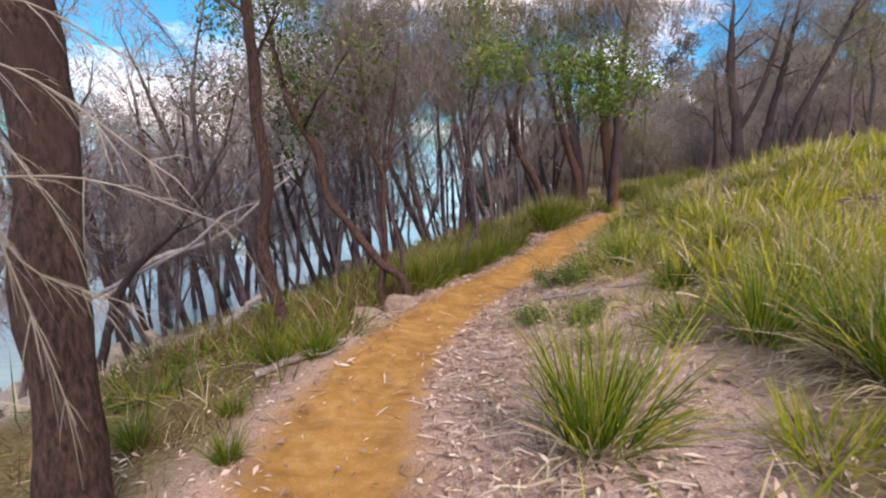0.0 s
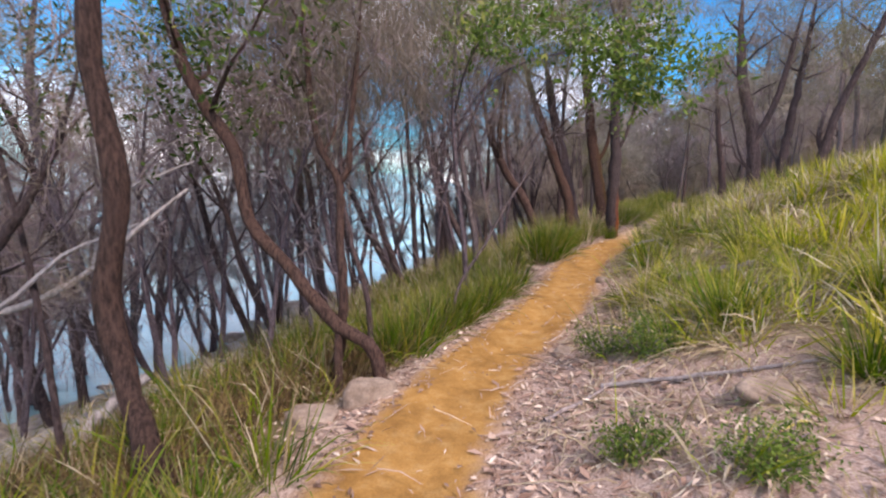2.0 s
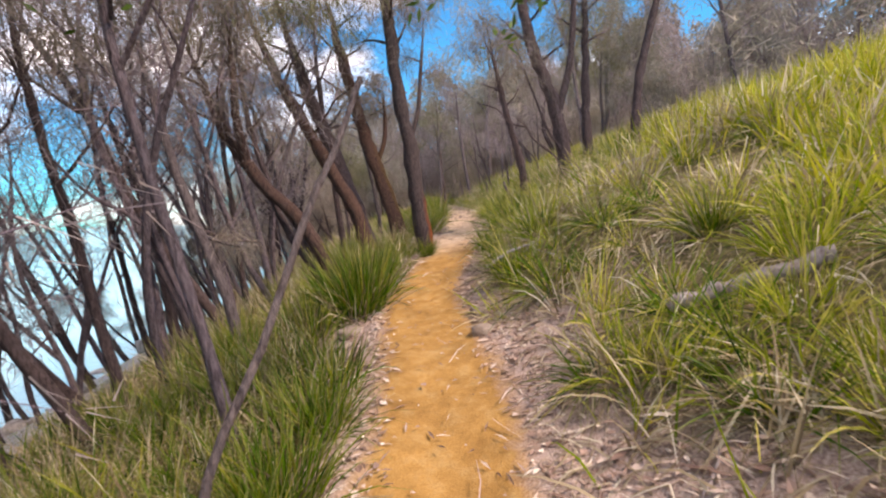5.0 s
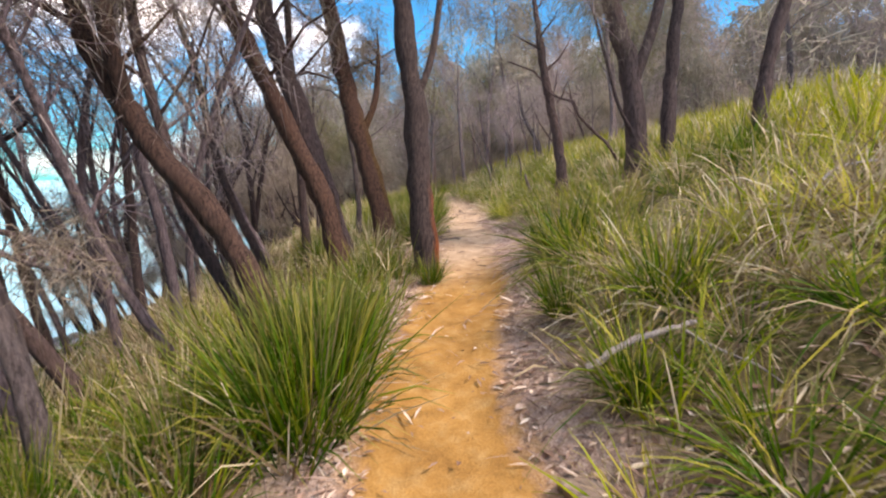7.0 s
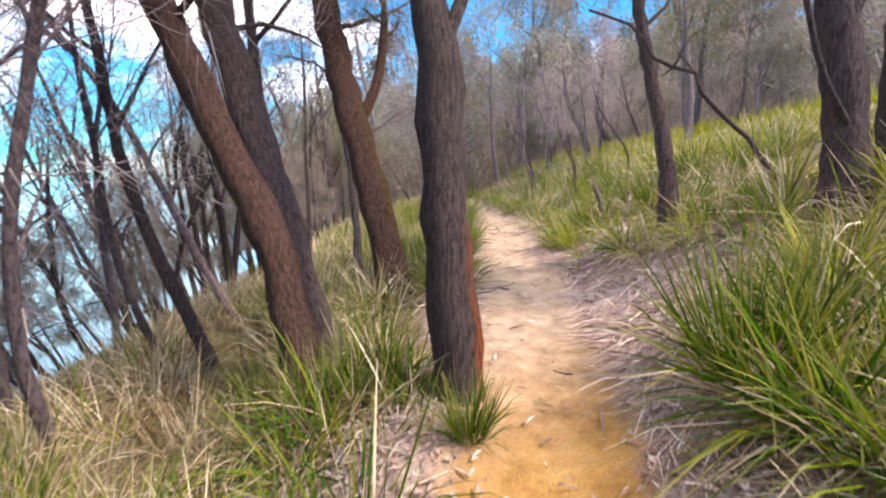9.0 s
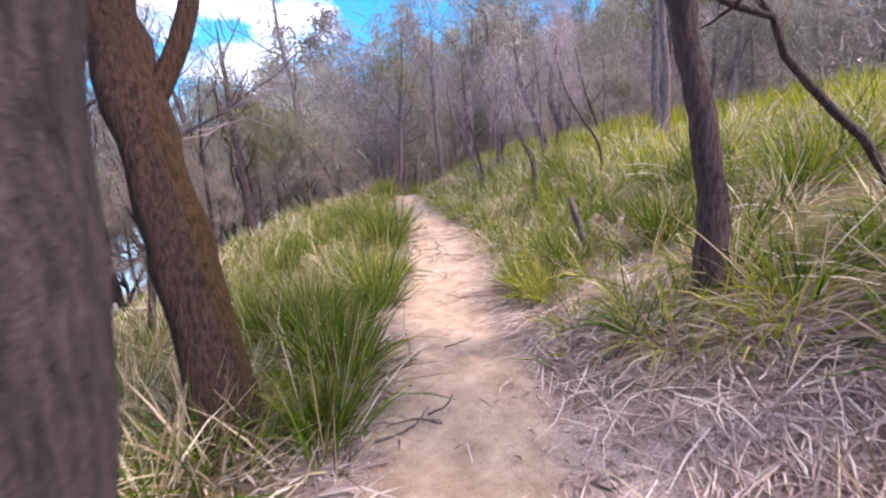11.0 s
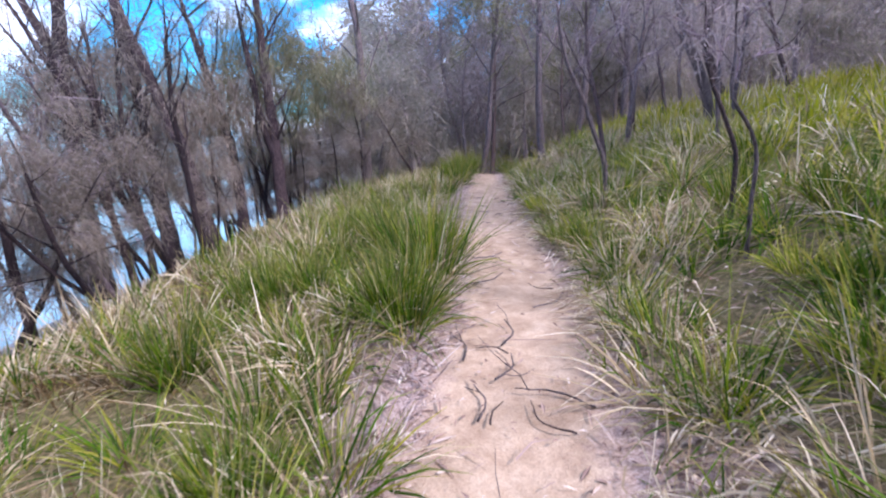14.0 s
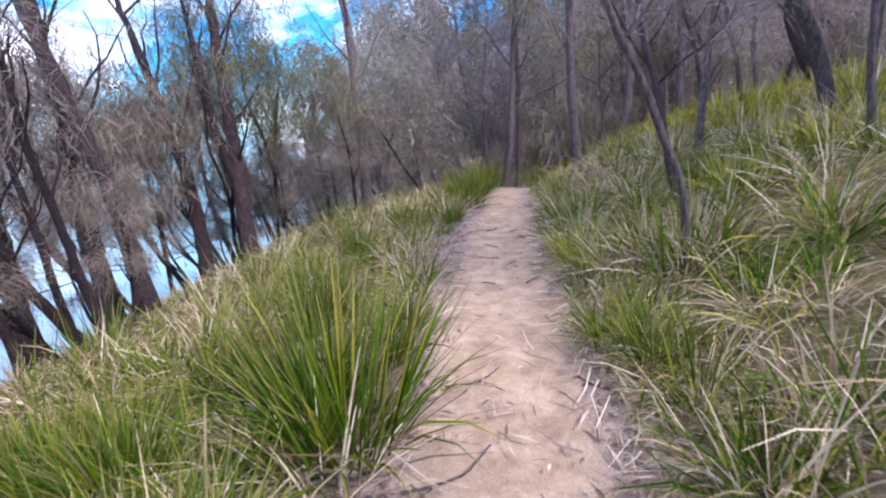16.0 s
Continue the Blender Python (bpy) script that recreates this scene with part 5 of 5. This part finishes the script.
meadow("feather_grass", "pale dry feathery grass on the bank", 220, (8.0, 17.5), (-1.3, -4.6), 0.62, 0.2, 46, 0.006, STRAW, 0.3, 2, 315, 0.6, thin, -9.0, STRAW_DULL)
off_rocks = lambda x, y, u, rnd: ((x + 0.5) ** 2 + (y - 6.2) ** 2 > 0.2) & ((x + 0.98) ** 2 + (y - 5.9) ** 2 > 0.16)
meadow("brown_sedge", "dark brown fine sedge under the leaning tree", 150, (4.6, 7.8), (-0.95, -3.3), 0.45, 0.2, 64, 0.006, BROWN_FUZZ, 0.1, 2, 317, 0.8, off_rocks, -9.0, STRAW_DULL)
meadow("leaf_mould", "brown stems and old needles under the first trees", 190, (0.3, 6.0), (-1.0, -4.4), 0.2, 0.24, 60, 0.006, BROWN_FUZZ, 0.12, 2, 316, 1.3, None, -9.0, STRAW_DULL)
meadow("undergrowth", "fine brown stems and fallen needles below the trail", 620, (2.2, 12.0), (-0.9, -3.6), 0.3, 0.2, 38, 0.007, BROWN_FUZZ, 0.08, 2, 311, 1.0, thin)
meadow("bank_grass", "grass on the bank down to the lake", 420, (-1, 34), (-3.2, -6.0), 0.35, 0.2, 34, 0.014, BLADE, 0.75, 2, 305, 0.75, thin)
meadow("old_thatch", "matted brown dead stems between the grass clumps", 330, (12.5, 30), (-0.75, -4.2), 0.36, 0.24, 56, 0.009, BROWN_FUZZ, 0.3, 2, 314, 1.1, thin)
meadow("fringe_grass", "low strap grass along the upper edge of the trail", 150, (16.4, 28), (0.58, 1.15), 0.36, 0.13, 60, 0.009, BLADE, 0.5, 3, 313, 0.9)
meadow("verge_grass", "grass at the far end of the trail", 240, (28.4, 40), (-4.0, 4.0), 0.5, 0.3, 36, 0.02, BLADE_LIME, 0.35, 2, 306)


def thicket(n, seed):
    """The haze of bare twigs and fine drooping foliage under the far trees."""
    rnd = np.random.default_rng(seed)
    heads = scatter(rnd, 260, (-4, 60, 4, 72), 8.5, 34.0, 0.9) + scatter(rnd, 110, (-4, 34, 31, 60), -7.0, 12.0, 0.9)
    h = np.array(heads)[rnd.integers(0, len(heads), n)]
    xy = h + rnd.normal(size=(n, 2)) * 0.55
    z = height(xy[:, 0], xy[:, 1]) + rnd.random(n) ** 1.3 * 3.2 + 0.1
    base = np.column_stack([xy, z])
    for name, mat, sel, wd, up in (("far_thicket", NEEDLE_GREY, slice(0, n // 2), 0.03, 0.3), ("far_twigs", HAZED_TWIG, slice(n // 2, n), 0.016, 1.2)):
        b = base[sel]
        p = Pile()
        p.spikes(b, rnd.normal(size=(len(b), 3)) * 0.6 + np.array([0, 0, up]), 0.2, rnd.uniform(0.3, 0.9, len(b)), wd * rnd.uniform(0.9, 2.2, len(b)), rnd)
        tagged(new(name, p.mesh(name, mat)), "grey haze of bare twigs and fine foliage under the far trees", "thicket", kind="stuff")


thicket(76000, 307)


def far_wood(n, seed):
    """Crowns and undergrowth of the wood far up the hill, run together by distance."""
    rnd = np.random.default_rng(seed)
    heads = np.array(scatter(rnd, 300, (10, 130, -30, 130), 24.0, 75.0, 2.2))
    k = rnd.integers(0, len(heads), n)
    xy = heads[k] + rnd.normal(size=(n, 2)) * 1.3
    base = np.column_stack([xy, height(xy[:, 0], xy[:, 1]) + rnd.random(n) ** 1.1 * (4.0 + 4.0 * rnd.random(len(heads))[k])])
    p = Pile()
    p.spikes(base, rnd.normal(size=(n, 3)) * 0.6 + np.array([0, 0, 0.2]), 0.3, rnd.uniform(0.6, 1.6, n), rnd.uniform(0.15, 0.4, n), rnd)
    tagged(new("far_wood", p.mesh("far_wood", NEEDLE_GREY)), "grey-green wood far up the hillside", "wood", kind="stuff")


far_wood(60000, 310)


# ---- litter, stones, sticks ----
def litter(n, seed, along=(-1, 27), big=1.0, name="leaf_litter"):
    rnd = np.random.default_rng(seed)
    i = rnd.integers(*[int(np.argmin(np.abs(DENSE[:, 1] - v))) for v in along], n)
    d = np.where(rnd.random(n) < 0.62, 0.45 + np.abs(rnd.normal(size=n)) * 0.9, -0.45 - np.abs(rnd.normal(size=n)) * 0.6)
    d = np.where(rnd.random(n) < (0.028 if big == 1 else 0.004), rnd.uniform(-0.5, 0.5, n), d)
    xy = np.stack([DENSE[i, 0] + TANG[i, 1] * d, DENSE[i, 1] - TANG[i, 0] * d], 1) + rnd.normal(size=(n, 2)) * 0.08
    keep = ~((xy[:, 1] < 5.2) & (d < -0.4) & (rnd.random(n) < 0.75))
    xy = xy[keep]
    n = len(xy)
    base = np.column_stack([xy, height(xy[:, 0], xy[:, 1]) + 0.006])
    az = rnd.uniform(0, 2 * np.pi, n)
    way = np.stack([np.cos(az), np.sin(az), rnd.normal(size=n) * 0.15], 1)
    side = np.stack([-np.sin(az), np.cos(az), rnd.normal(size=n) * 0.2], 1)
    ln, w = rnd.gamma(2.2, 0.03, n) / big ** 0.4 + 0.012, rnd.uniform(0.003, 0.011, n) * big
    mid, tip = base + way * (ln / 2)[:, None] + np.array([0, 0, 0.006]), base + way * ln[:, None]
    p = Pile()
    p.add(np.stack([base, mid - side * w[:, None], tip, mid + side * w[:, None]], 1), np.arange(n * 4).reshape(n, 4))
    tagged(new(name, p.mesh(name, LITTER, False)), ("fallen dry leaves and bark chips on the soil" if big == 1 else "broad pinkish bark chips and dead leaves on the soil"), "litter", kind="stuff")


litter(34000, 400)
litter(9000, 401, (-1, 13), 2.2, "bark_litter")


def fallen_straw(n, along, across, seed, mat=STRAW_GREY, name="fallen_straw", longest=0.42):
    """Dead blades lying flat over each other beside the trail."""
    rnd = np.random.default_rng(seed)
    i = rnd.integers(*[int(np.argmin(np.abs(DENSE[:, 1] - v))) for v in along], n)
    d = across[0] + (across[1] - across[0]) * rnd.random(n)
    xy = np.stack([DENSE[i, 0] + TANG[i, 1] * d, DENSE[i, 1] - TANG[i, 0] * d], 1)
    wave = np.sin(2.1 * xy[:, 0] + 0.9 * xy[:, 1]) * np.sin(1.8 * xy[:, 1] - 1.3 * xy[:, 0])
    xy = xy[wave + rnd.normal(size=n) * 0.4 > -0.3]
    n = len(xy)
    az = rnd.normal(size=n) * 0.7 + np.where(across[0] > 0, 3.6, 0.3) + 1.2 * np.sin(xy[:, 0] * 1.7 + xy[:, 1])
    ln = rnd.uniform(0.12, longest, n)
    step = np.stack([np.cos(az), np.sin(az)], 1)
    rows = []
    for f in (0.0, 0.5, 1.0):
        q = xy + step * (ln * f)[:, None] + np.stack([-np.sin(az), np.cos(az)], 1) * (ln * 0.12 * f * f * rnd.normal(size=n))[:, None]
        rows.append(np.column_stack([q, height(q[:, 0], q[:, 1]) + 0.008 + 0.05 * rnd.random(n) * (1 - abs(f - 0.5))]))
    P = np.stack(rows, 1)
    side = np.stack([-np.sin(az), np.cos(az), rnd.normal(size=n) * 0.4], 1)[:, None] * (rnd.uniform(0.0025, 0.005, n)[:, None] * np.array([1.0, 0.9, 0.3]))[..., None]
    v = np.stack([P - side, P + side], 2)
    o = (np.arange(n) * 6)[:, None] + np.array([0, 2])
    p = Pile()
    p.add(v, np.stack([o, o + 1, o + 3, o + 2], -1))
    tagged(new(name, p.mesh(name, mat)), "dead " + ("pinkish-grey" if mat is STRAW_GREY else "pale") + " straw lying flat beside the trail", "straw", kind="stuff")


fallen_straw(9000, (12.4, 17.0), (0.5, 1.7), 410)
fallen_straw(4500, (17.0, 27.0), (0.48, 1.2), 411, STRAW)
fallen_straw(9000, (-1.0, 12.4), (0.6, 3.4), 412, STRAW, longest=0.26)
fallen_straw(5000, (10.0, 27.0), (-0.5, -1.3), 413)
fallen_straw(130, (5.0, 26.0), (-0.5, 0.5), 414)


SHORE_ROCK = bark("shore_stone", (0.24, 0.22, 0.21), (0.55, 0.51, 0.48), (0.40, 0.38, 0.30), 9.0)


def rock(name, label, x, y, sx, sy, sz, turn, seed, sink=0.35):
    bm = bmesh.new()
    bmesh.ops.create_icosphere(bm, subdivisions=4 if sx > 0.16 and name == "rock" else 2, radius=1.0)
    rnd = random.Random(seed)
    cuts = [(Vector((rnd.gauss(0, 1), rnd.gauss(0, 1), rnd.gauss(0.2, 0.6))).normalized(), rnd.uniform(0.62, 0.85)) for _ in range(9)]
    for v in bm.verts:
        p = v.co.copy()
        d = 1 + 0.28 * noise.noise(p * 1.1 + Vector((seed, 0, 0))) + 0.09 * noise.noise(p * 3.1 + Vector((0, seed, 0))) + 0.03 * noise.noise(p * 8)
        q = p * d
        for n, e in cuts:
            over = q.dot(n) - e - 0.03 * noise.noise(p * 4)
            if over > 0:
                q = q - n * over
        q.z = min(q.z, 0.62 + 0.08 * noise.noise(p * 2))
        v.co = Vector((q.x * sx, q.y * sy, q.z * sz))
    me = bpy.data.meshes.new(name)
    bm.to_mesh(me)
    bm.free()
    me.materials.append(ROCK)
    me.polygons.foreach_set("use_smooth", [True] * len(me.polygons))
    ob = new(name, me)
    ob.location, ob.rotation_euler = (x, y, stand(x, y) + sz * (0.62 - sink) - 0.2 * sz), (0.1, 0.15, turn)
    return tagged(ob, label, "rock")


rock("rock", "flat-topped brown rock at the foot of a leaning tree", -0.56, 6.26, 0.24, 0.16, 0.23, 0.5, 1)
rock("rock", "low grey-brown rock beside the trail edge", -0.98, 6.0, 0.25, 0.17, 0.17, 0.2, 2)
rock("rock", "grey stone half sunk in the grass edge of the trail", 2.12, 10.95, 0.2, 0.13, 0.1, 0.6, 3)
rock("rock", "flat pale stone at the edge of the trail", 1.92, 10.72, 0.13, 0.09, 0.07, 0.2, 4)
rock("rock", "low grey stone beside the trail", 3.22, 10.2, 0.17, 0.12, 0.07, 1.0, 5)
rock("rock", "small pale stone in the litter", 1.25, 5.2, 0.1, 0.08, 0.06, 0.3, 6)
rock("rock", "flat grey stone lying in the litter above the trail", 1.92, 4.95, 0.26, 0.18, 0.09, 0.2, 7)
rock("rock", "small grey stone in the litter beside the trail", 1.86, 7.3, 0.08, 0.07, 0.08, 0.4, 8)
rock("rock", "pale flat stone sunk in the litter beside the trail", 1.34, 6.93, 0.17, 0.12, 0.07, 0.9, 9)
rock("rock", "grey stone half sunk beside the orange trail", 2.91, 9.78, 0.15, 0.11, 0.1, 0.3, 10)
r_shore = np.random.default_rng(88)
shore_kinds = [rock("shore_rock", "pale grey rock on the lake shore", -6.5, 5.0 + k, 0.3, 0.22, 0.2, 0.5 * k, 20 + k) for k in range(3)]
for k in shore_kinds:
    k["group"] = "rocks along the shore"
    k.data.materials[0] = SHORE_ROCK
for x, y in scatter(r_shore, 44, (-11, 6, 2, 26), -9.2, -6.2, 0.5):
    s = r_shore.uniform(0.5, 1.5)
    copy_thing(shore_kinds[r_shore.integers(3)], Matrix.Translation((x, y, stand(x, y) + 0.03 * s)) @ Euler((r_shore.normal() * 0.2, r_shore.normal() * 0.2, r_shore.uniform(0, 6))).to_matrix().to_4x4() @ Matrix.Scale(s, 4))


PALE_WOOD = bark("bleached_wood", (0.30, 0.27, 0.27), (0.58, 0.54, 0.54), (0.45, 0.41, 0.41))


def stick(name, label, pts, r0, r1, mat, seed, twigs=0):
    rnd = np.random.default_rng(seed)
    P = np.array(pts, float)
    base = P[0].copy()
    c = curve_through(P - base, 14)
    c[1:-1] += rnd.normal(size=(12, 3)) * r0 * 0.25
    p = Pile()
    p.tube(c, np.linspace(r0, r1, 14), 7)
    for _ in range(twigs):
        i = rnd.integers(3, 12)
        p.tube(wander(rnd, c[i], unit(c[i + 1] - c[i]) + rnd.normal(size=3) * 0.6, rnd.uniform(0.2, 0.5), 5, 0.2, 0.0), np.linspace(r1, r1 * 0.3, 5), 4)
    ob = new(name, p.mesh(name, mat))
    ob.location = base
    return tagged(ob, label, "dead wood")


def lying(x0, y0, x1, y1, lift=0.02, bend=0.06):
    mx, my = (x0 + x1) / 2 + bend * (y1 - y0), (y0 + y1) / 2 - bend * (x1 - x0)
    return [(x, y, stand(x, y) + lift) for x, y in ((x0, y0), (mx, my), (x1, y1))]


stick("dead_branch", "bare dead pole leaning out of the grass", [(0.32, 8.42, -0.75), (0.48, 8.45, -0.13), (0.68, 8.45, 0.2), (0.9, 8.45, 0.61), (1.1, 8.45, 1.0), (1.34, 8.45, 1.43)], 0.024, 0.014, BARK_GREY, 1)
stick("dead_branch", "crooked dead branch reaching out of the grass", [(8.5, 13.55, 0.85), (8.32, 13.76, 1.34), (7.98, 14.1, 1.82), (7.93, 14.18, 2.03), (7.65, 14.4, 2.14), (7.54, 14.54, 2.44), (7.16, 14.85, 2.67)], 0.03, 0.012, BARK_DARK, 2, 4)
stick("stump", "weathered grey broken stem standing in the grass", [(8.87, 15.86, 0.3), (8.83, 15.94, 0.55), (8.81, 16.01, 0.73), (8.8, 16.08, 0.92)], 0.04, 0.028, BARK_GREY, 3)
stick("log", "grey fallen log lying in the grass", [(3.1, 8.05, 0.0), (3.3, 7.75, 0.13), (3.55, 7.33, 0.31)], 0.05, 0.055, DEAD, 4)
stick("dead_branch", "pale dead branch lying in the litter", lying(1.2, 5.75, 2.7, 5.0, 0.03), 0.017, 0.009, PALE_WOOD, 5, 3)
stick("dead_branch", "thin grey stick on the litter beside the trail", lying(0.7, 5.5, 1.5, 5.9, 0.03), 0.018, 0.008, DEAD, 6, 2)
stick("dead_branch", "grey root-like branch at the trail edge", lying(-1.7, 4.1, -1.05, 4.8, 0.05), 0.045, 0.02, DEAD, 7, 2)
stick("dead_branch", "pale broken stick on the grass edge", [(3.6, 10.5, -0.02), (3.82, 10.36, 0.12), (4.08, 10.2, 0.2)], 0.02, 0.013, PALE_WOOD, 8, 1)
stick("dead_branch", "bleached dead limb lying through the shore trees", [(-5.0, 6.75, -0.9), (-4.29, 6.79, -0.34), (-3.45, 6.83, -0.03), (-2.86, 6.87, 0.39), (-2.63, 6.9, 0.64), (-2.22, 6.94, 0.97)], 0.05, 0.014, PALE_WOOD, 21)
stick("dead_branch", "bleached dead limb forking upward among shore trees", [(-3.0, 6.85, 0.3), (-2.79, 6.93, 0.88), (-2.17, 6.96, 1.21)], 0.025, 0.01, PALE_WOOD, 22)
stick("dead_branch", "bleached dead limb above the shore", [(-4.72, 6.2, -0.7), (-4.04, 6.26, -0.31), (-3.45, 6.33, 0.01), (-2.78, 6.45, 0.55), (-2.41, 6.48, 0.71)], 0.035, 0.012, PALE_WOOD, 23)
stick("dead_branch", "split pale root at the foot of a wavy trunk", [(-3.43, 7.06, -1.55), (-3.12, 7.1, -1.18), (-2.85, 7.3, -0.95)], 0.07, 0.05, PALE_WOOD, 24)
stick("dead_branch", "dark dead limb sticking out of a pale trunk", [(1.02, 13.0, 0.72), (1.33, 12.88, 0.57), (1.72, 12.57, 0.44)], 0.022, 0.012, BARK_DARK, 25)
stick("dead_branch", "bleached curved twig lying on the grass slope", [(5.3, 10.15, 0.82), (5.5, 10.05, 0.98), (5.75, 9.9, 1.02)], 0.012, 0.006, PALE_WOOD, 31)
stick("dead_branch", "short bleached stick standing in the grass", [(9.12, 15.65, 0.5), (9.1, 15.7, 0.66), (9.16, 15.72, 0.78)], 0.03, 0.02, PALE_WOOD, 32)
stick("log", "grey fallen log in the grass above the trail", [(3.85, 6.6, 0.42), (3.75, 6.2, 0.45), (3.7, 5.8, 0.45)], 0.06, 0.05, DEAD, 33)
r_stick = np.random.default_rng(77)
for x, y in scatter(r_stick, 28, (5, 13, 12.5, 25), -0.5, 0.6, 0.25):
    a, l = r_stick.uniform(0, 3.1), r_stick.uniform(0.1, 0.35)
    stick("twig", "small dark twig fallen on the trail", lying(x, y, x + l * math.cos(a), y + l * math.sin(a), 0.008, r_stick.normal() * 0.2), 0.006, 0.003, BARK_DARK, int(x * 100))
for x, y, a, l in [(8.36, 17.5, 1.2, 0.3), (8.25, 17.72, 2.6, 0.3), (9.36, 18.1, 2.2, 0.45), (9.05, 18.6, 0.7, 0.35), (9.33, 18.95, 0.95, 0.45), (9.0, 18.9, 1.3, 0.4), (9.95, 19.42, 0.3, 0.45), (8.75, 18.3, 1.1, 0.35), (9.75, 20.2, 0.2, 0.5), (10.25, 20.9, 0.1, 0.4), (5.95, 15.1, 0.2, 0.4), (6.3, 15.0, 2.5, 0.3), (6.5, 15.75, 0.4, 0.3)]:
    stick("twig", "dark bent twig lying on the trail", lying(x, y, x + l * math.cos(a), y + l * math.sin(a), 0.01, 0.16), 0.0075, 0.004, BARK_GREY, int(x * 100 + 3), 1)
for x, y in scatter(r_stick, 20, (0, 4, 1, 10), 0.55, 1.7, 0.3):
    a, l = r_stick.uniform(0, 3.1), r_stick.uniform(0.15, 0.5)
    stick("twig", "grey twig fallen on the leaf litter", lying(x, y, x + l * math.cos(a), y + l * math.sin(a), 0.012), 0.009, 0.004, DEAD, int(x * 100 + 7), 1)


def shrub(x, y, s, seed):
    rnd = np.random.default_rng(seed)
    root = new("shrub")
    root.location = (x, y, stand(x, y) - 0.02)
    st, tips = Pile(), []
    for k in range(16):
        az = k * 2.4
        c = wander(rnd, (0, 0, 0), (math.cos(az) * 0.9, math.sin(az) * 0.9, 0.8), s * rnd.uniform(0.7, 1.1), 6, 0.18, 0.05)
        st.tube(c, np.linspace(0.008, 0.003, 6), 4)
        tips += list(c[2:])
    tips = np.array(tips)
    part("stem_bunch", st.mesh("stem_bunch", TWIG), root)
    part("leaves", leaves(rnd, tips, 26, 0.035, 0.01, 0.045).mesh("leaves", GUM_LEAF, False), root)
    return tagged(root, "low dark green heath shrub on leaf litter", "shrub")


shrub(1.48, 6.38, 0.36, 1)
shrub(1.68, 6.05, 0.32, 6)
shrub(1.95, 6.4, 0.3, 2)
shrub(2.45, 6.2, 0.28, 4)
shrub(1.35, 4.3, 0.26, 5)
shrub(0.98, 4.76, 0.26, 3)
